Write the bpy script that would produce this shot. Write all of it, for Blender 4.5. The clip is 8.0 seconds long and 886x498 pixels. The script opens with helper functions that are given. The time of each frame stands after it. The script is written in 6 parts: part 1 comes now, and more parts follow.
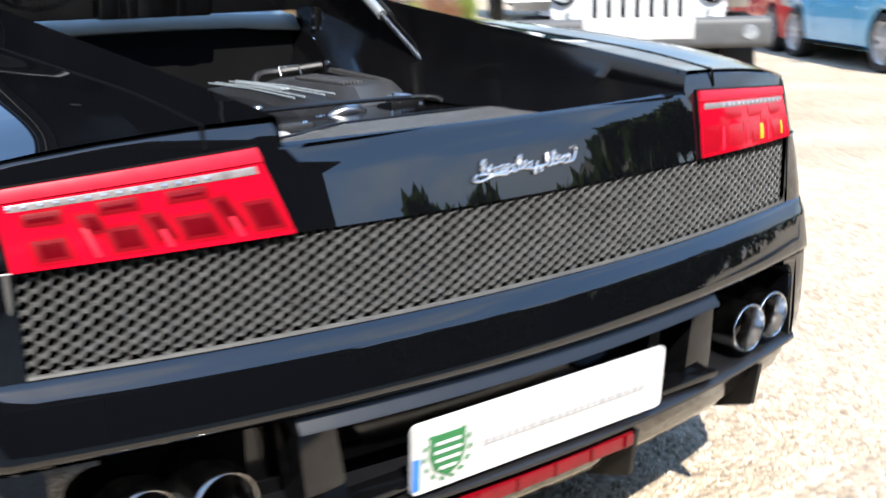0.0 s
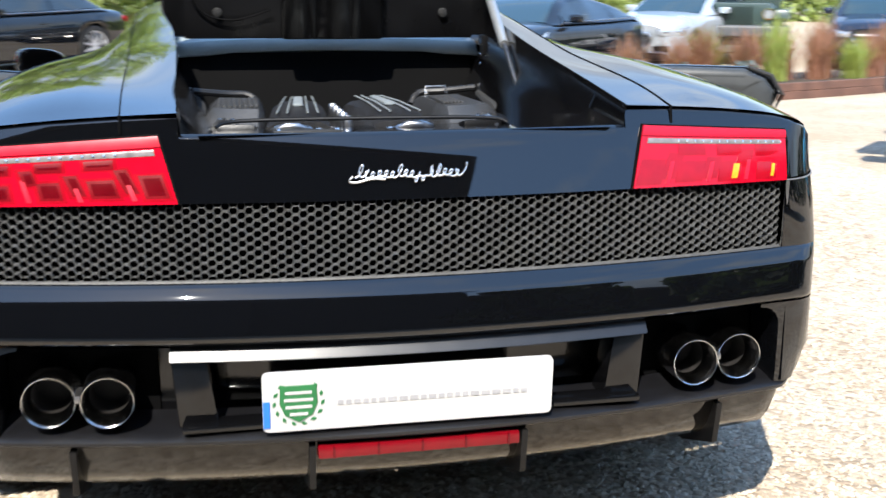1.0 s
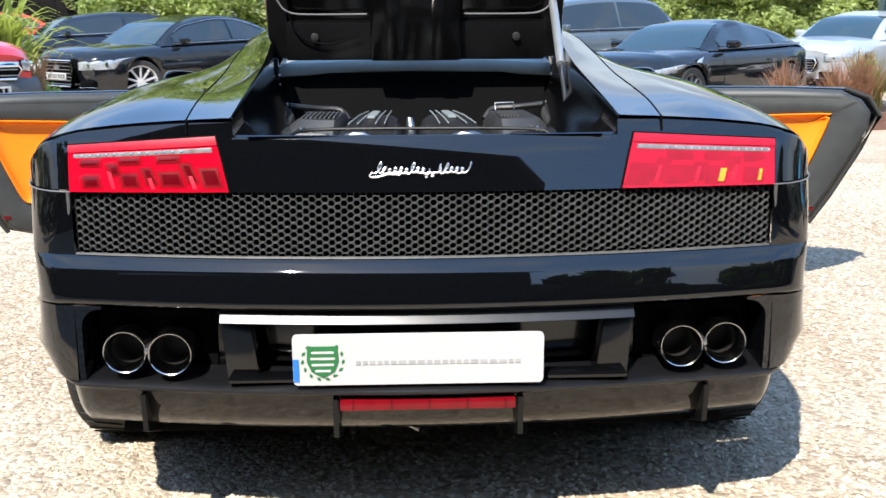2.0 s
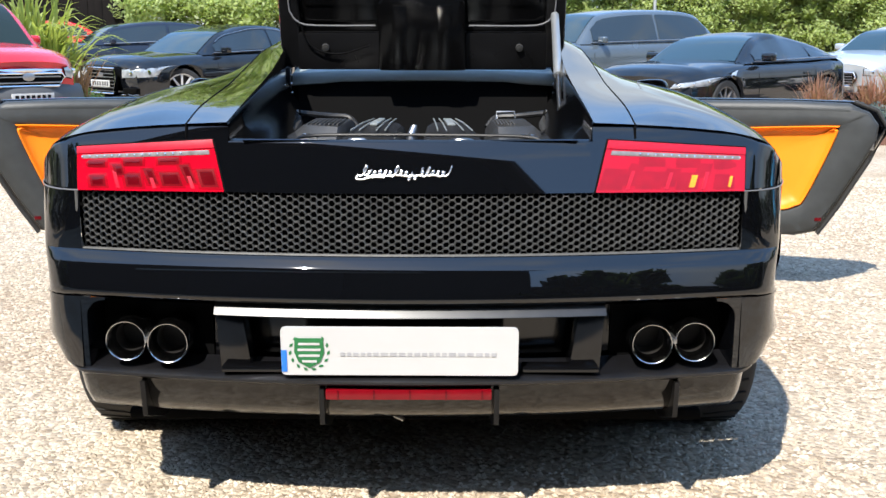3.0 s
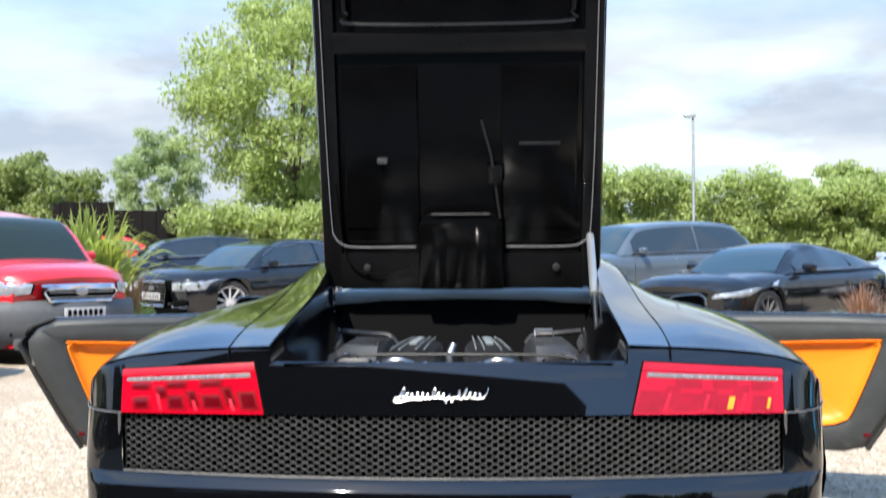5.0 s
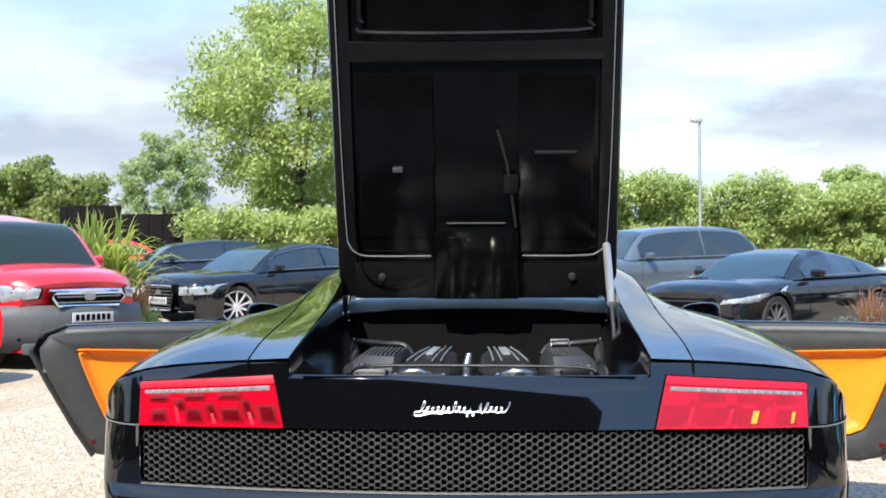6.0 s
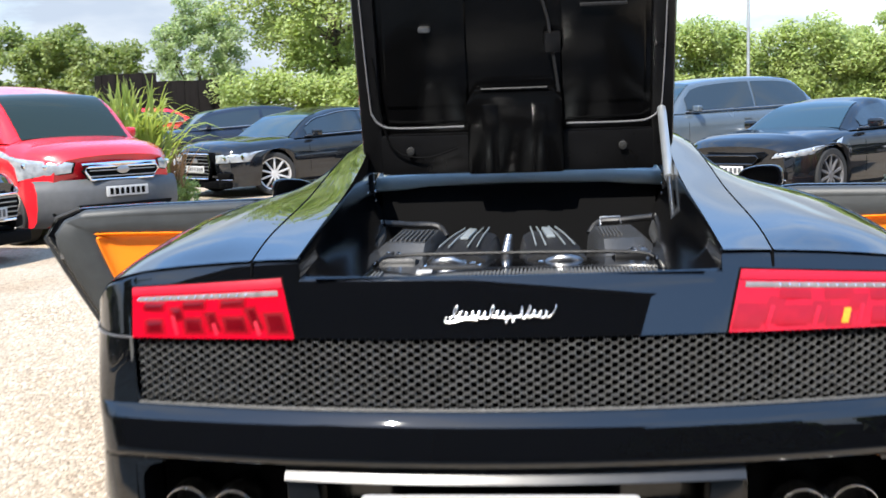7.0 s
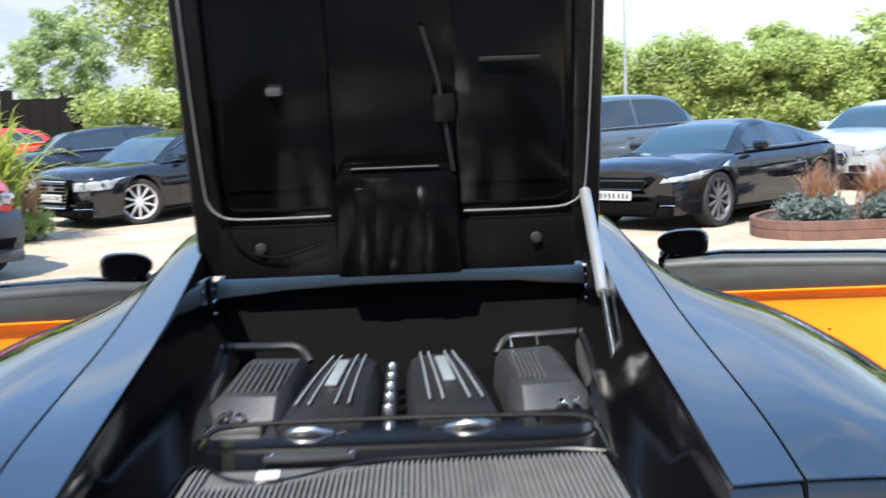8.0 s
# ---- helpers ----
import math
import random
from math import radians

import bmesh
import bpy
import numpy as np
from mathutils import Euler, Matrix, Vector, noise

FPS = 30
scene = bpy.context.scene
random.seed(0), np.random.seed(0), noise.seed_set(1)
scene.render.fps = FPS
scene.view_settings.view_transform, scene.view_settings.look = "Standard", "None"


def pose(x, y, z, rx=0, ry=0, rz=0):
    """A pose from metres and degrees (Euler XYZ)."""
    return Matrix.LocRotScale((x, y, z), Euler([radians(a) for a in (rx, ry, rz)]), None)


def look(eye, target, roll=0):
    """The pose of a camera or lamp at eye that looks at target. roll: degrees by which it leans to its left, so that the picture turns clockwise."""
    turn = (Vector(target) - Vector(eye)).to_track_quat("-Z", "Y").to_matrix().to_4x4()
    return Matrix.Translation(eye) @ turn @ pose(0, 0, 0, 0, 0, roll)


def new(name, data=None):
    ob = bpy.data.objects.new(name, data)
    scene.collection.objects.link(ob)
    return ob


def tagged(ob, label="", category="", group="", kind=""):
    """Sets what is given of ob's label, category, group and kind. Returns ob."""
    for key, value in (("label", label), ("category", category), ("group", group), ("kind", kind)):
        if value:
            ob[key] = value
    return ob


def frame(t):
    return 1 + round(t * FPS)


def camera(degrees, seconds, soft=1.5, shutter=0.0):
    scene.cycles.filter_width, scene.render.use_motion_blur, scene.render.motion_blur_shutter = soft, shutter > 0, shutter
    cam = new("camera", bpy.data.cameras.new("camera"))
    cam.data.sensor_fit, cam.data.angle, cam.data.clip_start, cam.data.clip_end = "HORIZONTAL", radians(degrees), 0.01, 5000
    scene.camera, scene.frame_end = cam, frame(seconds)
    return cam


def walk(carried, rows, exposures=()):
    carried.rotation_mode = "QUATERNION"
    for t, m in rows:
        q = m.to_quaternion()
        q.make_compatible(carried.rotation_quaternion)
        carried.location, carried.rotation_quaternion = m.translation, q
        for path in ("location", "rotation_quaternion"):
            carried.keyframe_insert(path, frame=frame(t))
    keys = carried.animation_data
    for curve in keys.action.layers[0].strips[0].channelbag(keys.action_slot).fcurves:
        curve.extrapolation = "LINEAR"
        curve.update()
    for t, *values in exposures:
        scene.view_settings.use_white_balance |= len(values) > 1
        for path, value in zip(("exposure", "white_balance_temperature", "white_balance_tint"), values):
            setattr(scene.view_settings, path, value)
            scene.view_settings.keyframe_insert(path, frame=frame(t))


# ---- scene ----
cam = camera(45.0, 8.0, shutter=0.5)

# The camera and its walk
PATH = [
    (0, (-1.075, -1.150, 1.115), (0.092, 0.397, 0.619), -1.5),
    (0.5, (-0.642, -1.480, 1.107), (0.142, 0.309, 0.680), 0.1),
    (1, (-0.327, -1.783, 1.112), (0.065, 0.128, 0.678), 0.0),
    (1.5, (-0.140, -1.995, 1.103), (0.027, -0.045, 0.689), -0.3),
    (1.7, (-0.110, -2.055, 1.097), (0.016, -0.098, 0.700), -0.3),
    (2.8, (0.081, -2.292, 1.113), (0.074, -0.327, 0.739), -0.3),
    (3, (0.075, -2.277, 1.1), (0.073, -0.31, 0.734), 0.1),
    (3.5, (0.076, -2.282, 1.105), (0.063, -0.315, 0.747), 0.2),
    (4, (0.078, -2.283, 1.114), (0.045, -0.302, 0.838), 0.2),
    (4.5, (0.075, -2.29, 1.122), (0.025, -0.295, 0.996), 0.0),
    (5, (0.091, -2.31, 1.134), (0.008, -0.312, 1.155), -0.3),
    (5.2, (0.077, -2.313, 1.128), (-0.002, -0.316, 1.197), -0.2),
    (6.3, (0.054, -2.257, 1.159), (-0.059, -0.26, 1.121), -0.2),
    (6.5, (0.08, -2.182, 1.130), (-0.079, -0.193, 0.992), -0.5),
    (7, (0.058, -1.928, 1.195), (-0.117, 0.052, 0.960), -1.9),
    (7.3, (0.045, -1.728, 1.258), (-0.086, 0.256, 1.051), -2.6),
    (7.6, (0.042, -1.515, 1.314), (-0.026, 0.472, 1.096), -2.6),
    (7.8, (0.040, -1.303, 1.366), (0.030, 0.684, 1.138), -2.3),
    (8, (0.046, -1.122, 1.374), (0.092, 0.864, 1.152), -2.3),
]
walk(cam, [(t, look(eye, target, roll)) for t, eye, target, roll in PATH], [(0.0, 1.4), (1.5, 1.25), (3.0, 1.1), (6.5, 1.15), (8.0, 1.35)])

# ---- world, sun ----
world = bpy.data.worlds.new("world")
scene.world = world
world.use_nodes = True
wn, wl = world.node_tree.nodes, world.node_tree.links
bg = wn["Background"]
SUN_DIR = Vector((-0.34, -0.82, 1.0)).normalized()      # towards the sun
SUN_EL = math.asin(SUN_DIR.z)
SUN_AZ = math.atan2(SUN_DIR.x, SUN_DIR.y)
sky = wn.new("ShaderNodeTexSky")
sky.sky_type = "NISHITA"
sky.sun_disc = False
sky.sun_elevation, sky.sun_rotation = SUN_EL, SUN_AZ
sky.air_density, sky.dust_density = 1.1, 1.0
# broken cloud over the whole sky
tco = wn.new("ShaderNodeTexCoord")
mp = wn.new("ShaderNodeMapping")
mp.inputs["Scale"].default_value = (1.6, 1.6, 5.0)
cl = wn.new("ShaderNodeTexNoise")
cl.inputs["Scale"].default_value, cl.inputs["Detail"].default_value, cl.inputs["Roughness"].default_value = 1.6, 7.0, 0.55
cr = wn.new("ShaderNodeValToRGB")
cr.color_ramp.elements[0].position, cr.color_ramp.elements[1].position = 0.30, 0.52
cloud_col = wn.new("ShaderNodeValToRGB")      # grey undersides and white heads of the low cloud
cloud_col.color_ramp.elements[0].position, cloud_col.color_ramp.elements[1].position = 0.42, 0.62
cloud_col.color_ramp.elements[0].color, cloud_col.color_ramp.elements[1].color = (1.85, 2.15, 2.6, 1), (2.9, 3.1, 3.3, 1)
soft = wn.new("ShaderNodeTexNoise")
soft.inputs["Scale"].default_value, soft.inputs["Detail"].default_value = 2.6, 5.0
cmix = wn.new("ShaderNodeMixRGB")
wl.new(tco.outputs["Generated"], mp.inputs["Vector"])
wl.new(mp.outputs["Vector"], cl.inputs["Vector"])
wl.new(cl.outputs["Fac"], cr.inputs["Fac"])
wl.new(mp.outputs["Vector"], soft.inputs["Vector"])
wl.new(soft.outputs["Fac"], cloud_col.inputs["Fac"])
sepz = wn.new("ShaderNodeSeparateXYZ")
high = wn.new("ShaderNodeMapRange")          # 0 near the horizon, 1 well above it
high.inputs["From Min"].default_value, high.inputs["From Max"].default_value = 0.18, 0.34
puff = wn.new("ShaderNodeValToRGB")           # blue haze with a few bright puffs
puff.color_ramp.elements[0].position, puff.color_ramp.elements[1].position = 0.51, 0.72
puff.color_ramp.elements[0].color, puff.color_ramp.elements[1].color = (0.29, 0.57, 1.1, 1), (0.88, 0.96, 1.02, 1)
lift = wn.new("ShaderNodeVectorMath")
lift.operation = "SCALE"
lift.inputs["Scale"].default_value = 5.4
tone, cover = wn.new("ShaderNodeMixRGB"), wn.new("ShaderNodeMixRGB")
cover.inputs["Color2"].default_value = (0.75, 0.75, 0.75, 1)
wl.new(tco.outputs["Generated"], sepz.inputs["Vector"])
wl.new(sepz.outputs["Z"], high.inputs["Value"])
wl.new(cl.outputs["Fac"], puff.inputs["Fac"])
wl.new(puff.outputs["Color"], lift.inputs[0])
wl.new(high.outputs["Result"], tone.inputs["Fac"])
wl.new(cloud_col.outputs[0], tone.inputs["Color1"])
wl.new(lift.outputs["Vector"], tone.inputs["Color2"])
wl.new(high.outputs["Result"], cover.inputs["Fac"])
wl.new(cr.outputs["Color"], cover.inputs["Color1"])
wl.new(cover.outputs["Color"], cmix.inputs["Fac"])
wl.new(sky.outputs["Color"], cmix.inputs["Color1"])
wl.new(tone.outputs["Color"], cmix.inputs["Color2"])
wl.new(cmix.outputs["Color"], bg.inputs["Color"])
bg.inputs["Strength"].default_value = 0.15
sun_data = bpy.data.lights.new("sun", "SUN")
sun_data.energy, sun_data.angle, sun_data.color = 5.0, radians(0.6), (1.0, 0.95, 0.87)
sun = new("sun", sun_data)
sun.matrix_world = look(SUN_DIR * 30, (0, 0, 0))


# ---- materials ----
def material(name, color, rough=0.5, metal=0.0, coat=0.0, spec=0.5, vary=0.0, vscale=8.0, bump=0.0, bscale=60.0, color2=None, trans=0.0, ior=1.45, rand=0.0):
    m = bpy.data.materials.new(name)
    m.use_nodes = True
    n, l = m.node_tree.nodes, m.node_tree.links
    b = n["Principled BSDF"]
    b.inputs["Base Color"].default_value = (*color, 1)
    b.inputs["Roughness"].default_value, b.inputs["Metallic"].default_value = rough, metal
    b.inputs["Coat Weight"].default_value, b.inputs["Coat Roughness"].default_value = coat, 0.02
    b.inputs["Specular IOR Level"].default_value, b.inputs["IOR"].default_value = spec, ior
    b.inputs["Transmission Weight"].default_value = trans
    tc = n.new("ShaderNodeTexCoord")
    if vary or color2:
        no = n.new("ShaderNodeTexNoise")
        no.inputs["Scale"].default_value, no.inputs["Detail"].default_value = vscale, 6
        l.new(tc.outputs["Object"], no.inputs["Vector"])
        ra = n.new("ShaderNodeValToRGB")
        ra.color_ramp.elements[0].position, ra.color_ramp.elements[1].position = 0.3, 0.7
        c2 = color2 or tuple(c * (1 - vary) for c in color)
        ra.color_ramp.elements[0].color, ra.color_ramp.elements[1].color = (*c2, 1), (*color, 1)
        l.new(no.outputs["Fac"], ra.inputs["Fac"])
        out = ra.outputs["Color"]
        if rand:
            oi = n.new("ShaderNodeNewGeometry")
            hs = n.new("ShaderNodeHueSaturation")
            mr = n.new("ShaderNodeMapRange")
            mr.inputs["To Min"].default_value, mr.inputs["To Max"].default_value = 1 - rand, 1 + rand
            l.new(oi.outputs["Random Per Island"], mr.inputs["Value"])
            l.new(mr.outputs["Result"], hs.inputs["Value"])
            l.new(out, hs.inputs["Color"])
            out = hs.outputs["Color"]
        l.new(out, b.inputs["Base Color"])
        rr = n.new("ShaderNodeMapRange")
        rr.inputs["To Min"].default_value, rr.inputs["To Max"].default_value = max(rough - 0.04, 0.0), rough + 0.06
        l.new(no.outputs["Fac"], rr.inputs["Value"])
        l.new(rr.outputs["Result"], b.inputs["Roughness"])
    if bump:
        bn = n.new("ShaderNodeTexNoise")
        bn.inputs["Scale"].default_value, bn.inputs["Detail"].default_value = bscale, 5
        l.new(tc.outputs["Object"], bn.inputs["Vector"])
        bu = n.new("ShaderNodeBump")
        bu.inputs["Strength"].default_value, bu.inputs["Distance"].default_value = bump, 0.01
        l.new(bn.outputs["Fac"], bu.inputs["Height"])
        l.new(bu.outputs["Normal"], b.inputs["Normal"])
    return m


def leaf_material(name, dark, light):
    m = material(name, light, 0.5, color2=dark, vscale=0.8, rand=0.45)
    b = m.node_tree.nodes["Principled BSDF"]
    n, l = m.node_tree.nodes, m.node_tree.links
    tr = n.new("ShaderNodeBsdfTranslucent")
    tr.inputs["Color"].default_value = (light[0] * 1.6, light[1] * 1.7, light[2], 1)
    mx = n.new("ShaderNodeMixShader")
    mx.inputs["Fac"].default_value = 0.42
    l.new(b.outputs["BSDF"], mx.inputs[1])
    l.new(tr.outputs["BSDF"], mx.inputs[2])
    l.new(mx.outputs["Shader"], n["Material Output"].inputs["Surface"])
    return m


M = {}
M["black_paint"] = material("black_paint", (0.0018, 0.002, 0.0026), 0.02, ior=1.68)
M["black_plastic"] = material("black_plastic", (0.003, 0.003, 0.0032), 0.45, vary=0.3, vscale=30, bump=0.05, bscale=400, spec=0.15)
M["satin_black"] = material("satin_black", (0.005, 0.005, 0.0055), 0.28, vary=0.3, vscale=15, spec=0.35)
M["deep_black"] = material("deep_black", (0.0025, 0.0025, 0.0027), 0.7, vary=0.3, spec=0.06)
M["mesh_metal"] = material("mesh_metal", (0.155, 0.157, 0.158), 0.4, metal=0.5, vary=0.3, vscale=40)
M["chrome"] = material("chrome", (0.85, 0.85, 0.86), 0.08, metal=1.0, vary=0.1, vscale=20)
M["tip_metal"] = material("tip_metal", (0.62, 0.62, 0.62), 0.14, metal=1.0, vary=0.35, vscale=45, bump=0.06, bscale=90)
M["brushed"] = material("brushed", (0.45, 0.45, 0.46), 0.32, metal=1.0, vary=0.3, vscale=60, bump=0.05, bscale=200)
M["dark_metal"] = material("dark_metal", (0.02, 0.018, 0.017), 0.6, metal=0.3, vary=0.4, vscale=40)
M["red_lens"] = material("red_lens", (0.37, 0.002, 0.013), 0.06, vary=0.15, vscale=25)
M["red_deep"] = material("red_deep", (0.085, 0.0009, 0.0035), 0.12, vary=0.2, vscale=25)
M["red_bright"] = material("red_bright", (0.42, 0.006, 0.022), 0.3, vary=0.15, vscale=40)
M["red_mid"] = material("red_mid", (0.27, 0.002, 0.009), 0.12, vary=0.2, vscale=25)
M["red_dull"] = material("red_dull", (0.14, 0.0015, 0.005), 0.2, vary=0.2, vscale=25)
M["cover_liner"] = material("cover_liner", (0.0022, 0.0022, 0.0024), 0.16, vary=0.4, vscale=9, bump=0.05, bscale=25, spec=0.3)
M["gloss_black"] = material("gloss_black", (0.003, 0.003, 0.0035), 0.10, vary=0.3, vscale=10, ior=1.55)
M["seal_grey"] = material("seal_grey", (0.13, 0.13, 0.135), 0.4, vary=0.2, vscale=10)
M["strip_glass"] = material("strip_glass", (0.26, 0.235, 0.235), 0.15, metal=0.3, vary=0.4, vscale=60)
M["rib_bright"] = material("rib_bright", (0.27, 0.30, 0.31), 0.35, metal=0.3, vary=0.2, vscale=40)
M["orange"] = material("orange", (0.85, 0.21, 0.008), 0.42, vary=0.08, vscale=6, bump=0.06, bscale=300)
M["door_leather"] = material("door_leather", (0.032, 0.035, 0.036), 0.5, vary=0.25, vscale=20, bump=0.12, bscale=350)
M["rubber"] = material("rubber", (0.018, 0.018, 0.018), 0.75, vary=0.3, vscale=20, bump=0.1, bscale=150)
M["plate_white"] = material("plate_white", (0.43, 0.425, 0.42), 0.35, vary=0.04, vscale=12)
M["green_print"] = material("green_print", (0.02, 0.14, 0.045), 0.4, vary=0.2, vscale=50)
M["blue_print"] = material("blue_print", (0.02, 0.15, 0.55), 0.4, vary=0.1)
M["grey_print"] = material("grey_print", (0.33, 0.33, 0.34), 0.5, vary=0.2, vscale=50)
# teal in the base colour stands in for sky mirrored by the windscreens
M["glass"] = material("glass", (0.012, 0.028, 0.036), 0.01, ior=1.8)
M["van_glass"] = material("van_glass", (0.014, 0.022, 0.018), 0.02, ior=1.33)
M["badge_silver"] = material("badge_silver", (0.62, 0.62, 0.63), 0.25, metal=0.9, vary=0.1, vscale=60)
# side and rear windows, without that teal
M["glass_dark"] = material("glass_dark", (0.012, 0.017, 0.019), 0.01, ior=1.75)
M["glass_strip"] = material("glass_strip", (0.46, 0.53, 0.54), 0.3, coat=0.0, vary=0.15, vscale=6)
M["lamp_glass"] = material("lamp_glass", (0.42, 0.45, 0.48), 0.10, metal=0.4, coat=1.0, vary=0.4, vscale=18)
M["engine_grey"] = material("engine_grey", (0.011, 0.011, 0.012), 0.48, vary=0.35, vscale=25, bump=0.08, bscale=120)
M["rib_grey"] = material("rib_grey", (0.085, 0.086, 0.088), 0.4, metal=0.3, vary=0.3, vscale=40)
M["lip_satin"] = material("lip_satin", (0.004, 0.004, 0.005), 0.34, vary=0.2, vscale=30, ior=1.6)
M["rim_grey"] = material("rim_grey", (0.07, 0.069, 0.066), 0.5, vary=0.35, vscale=60, bump=0.1, bscale=150)
M["airbox_grey"] = material("airbox_grey", (0.032, 0.033, 0.035), 0.42, vary=0.35, vscale=20, bump=0.1, bscale=140)
M["vent_grey"] = material("vent_grey", (0.13, 0.127, 0.12), 0.45, metal=0.2, vary=0.3, vscale=30)
M["amber"] = material("amber", (0.75, 0.30, 0.02), 0.15, vary=0.3, vscale=90)
M["barn_board"] = material("barn_board", (0.012, 0.011, 0.010), 0.85, vary=0.5, vscale=1.5, bump=0.3, bscale=12)
M["barn_roof"] = material("barn_roof", (0.05, 0.048, 0.047), 0.8, vary=0.4, vscale=1.0, bump=0.3, bscale=9)
M["alloy"] = material("alloy", (0.62, 0.62, 0.63), 0.3, metal=0.5, vary=0.2, vscale=15)
M["dark_alloy"] = material("dark_alloy", (0.20, 0.20, 0.21), 0.3, metal=0.6, vary=0.2, vscale=15)
M["paint_black"] = material("paint_black", (0.005, 0.006, 0.008), 0.04, coat=0.0, ior=1.65)
M["paint_navy"] = material("paint_navy", (0.010, 0.014, 0.026), 0.04, coat=0.0, ior=1.55)
M["paint_red"] = material("paint_red", (0.58, 0.012, 0.02), 0.25, coat=0.8, vary=0.08, vscale=2)
M["paint_grey"] = material("paint_grey", (0.085, 0.11, 0.135), 0.25, metal=0.4, coat=0.8, vary=0.1, vscale=2)
M["paint_silver"] = material("paint_silver", (0.46, 0.50, 0.54), 0.28, metal=0.5, coat=0.8, vary=0.1, vscale=2)
M["paint_white"] = material("paint_white", (0.72, 0.73, 0.74), 0.3, coat=0.7, vary=0.05, vscale=2)
M["paint_sky"] = material("paint_sky", (0.06, 0.36, 0.58), 0.25, coat=0.8, vary=0.1, vscale=2)
M["paint_green"] = material("paint_green", (0.03, 0.05, 0.045), 0.3, coat=0.6, vary=0.15, vscale=2)
M["grey_bumper"] = material("grey_bumper", (0.07, 0.072, 0.075), 0.55, vary=0.2, vscale=12, bump=0.05, bscale=200)
M["timber"] = material("timber", (0.14, 0.07, 0.048), 0.8, color2=(0.08, 0.042, 0.032), vscale=5, bump=0.3, bscale=40)
M["soil"] = material("soil", (0.05, 0.035, 0.022), 0.95, vary=0.5, vscale=8, bump=0.6, bscale=30)
M["fence_wood"] = material("fence_wood", (0.008, 0.007, 0.0065), 0.85, spec=0.1, vary=0.4, vscale=6, bump=0.3, bscale=30)
M["steel"] = material("steel", (0.42, 0.44, 0.45), 0.4, metal=0.7, vary=0.2, vscale=6)
M["bark"] = material("bark", (0.10, 0.075, 0.05), 0.9, vary=0.5, vscale=6, bump=0.6, bscale=20)
M["leaf"] = leaf_material("leaf", (0.165, 0.208, 0.072), (0.305, 0.36, 0.138))
M["leaf_dark"] = leaf_material("leaf_dark", (0.10, 0.13, 0.045), (0.21, 0.25, 0.09))
# leaf colour darkened so that unseen foliage mirrors as if in shade
M["leaf_shaded"] = leaf_material("leaf_shaded", (0.018, 0.028, 0.010), (0.04, 0.06, 0.02))
M["leaf_pale"] = leaf_material("leaf_pale", (0.18, 0.23, 0.12), (0.29, 0.35, 0.20))
M["blade"] = leaf_material("blade", (0.12, 0.16, 0.035), (0.30, 0.33, 0.10))
M["straw"] = leaf_material("straw", (0.15, 0.06, 0.045), (0.36, 0.19, 0.13))
M["leaf_grey"] = leaf_material("leaf_grey", (0.07, 0.09, 0.09), (0.16, 0.19, 0.19))


def gravel_material():
    m = material("gravel", (0.4, 0.34, 0.26), 0.9)
    n, l = m.node_tree.nodes, m.node_tree.links
    b = n["Principled BSDF"]
    tc = n.new("ShaderNodeTexCoord")
    vo = n.new("ShaderNodeTexVoronoi")
    vo.inputs["Scale"].default_value = 55
    no = n.new("ShaderNodeTexNoise")
    no.inputs["Scale"].default_value, no.inputs["Detail"].default_value = 0.9, 8
    r1, r2 = n.new("ShaderNodeValToRGB"), n.new("ShaderNodeValToRGB")
    r1.color_ramp.elements[0].color, r1.color_ramp.elements[1].color = (0.23, 0.183, 0.13, 1), (0.47, 0.405, 0.315, 1)
    r2.color_ramp.elements[0].position, r2.color_ramp.elements[1].position = 0.3, 0.65
    r2.color_ramp.elements[0].color, r2.color_ramp.elements[1].color = (0.80, 0.72, 0.64, 1), (1, 1, 1, 1)
    mu = n.new("ShaderNodeMixRGB")
    mu.blend_type = "MULTIPLY"
    mu.inputs["Fac"].default_value = 1
    sep = n.new("ShaderNodeSeparateColor")
    l.new(tc.outputs["Object"], vo.inputs["Vector"])
    l.new(tc.outputs["Object"], no.inputs["Vector"])
    l.new(vo.outputs["Color"], sep.inputs["Color"])
    l.new(sep.outputs["Red"], r1.inputs["Fac"])
    l.new(no.outputs["Fac"], r2.inputs["Fac"])
    l.new(r1.outputs["Color"], mu.inputs["Color1"])
    l.new(r2.outputs["Color"], mu.inputs["Color2"])
    l.new(mu.outputs["Color"], b.inputs["Base Color"])
    bu = n.new("ShaderNodeBump")
    bu.inputs["Strength"].default_value, bu.inputs["Distance"].default_value, bu.invert = 0.7, 0.012, True
    l.new(vo.outputs["Distance"], bu.inputs["Height"])
    l.new(bu.outputs["Normal"], b.inputs["Normal"])
    return m


M["gravel"] = gravel_material()
M["pebble"] = material("pebble", (0.47, 0.41, 0.325), 0.85, color2=(0.28, 0.225, 0.16), vscale=14, rand=0.3)


# ---- mesh helpers ----
def empty(name, m=Matrix(), **tags):
    ob = new(name)
    ob.matrix_world = m
    return tagged(ob, **tags)


def part(name, bm, mat, parent=None, label="", smooth=True):
    """Links a bmesh as one mesh object under a thing or part."""
    me = bpy.data.meshes.new(name)
    bmesh.ops.recalc_face_normals(bm, faces=bm.faces)
    if smooth:
        for f in bm.faces:
            f.smooth = True
        for e in bm.edges:
            if len(e.link_faces) == 2 and e.calc_face_angle(0) > radians(38):
                e.smooth = False
    bm.to_mesh(me)
    bm.free()
    me.materials.append(mat)
    ob = new(name, me)
    if parent:
        ob.parent = parent
    if label:
        ob["label"] = label
    return ob


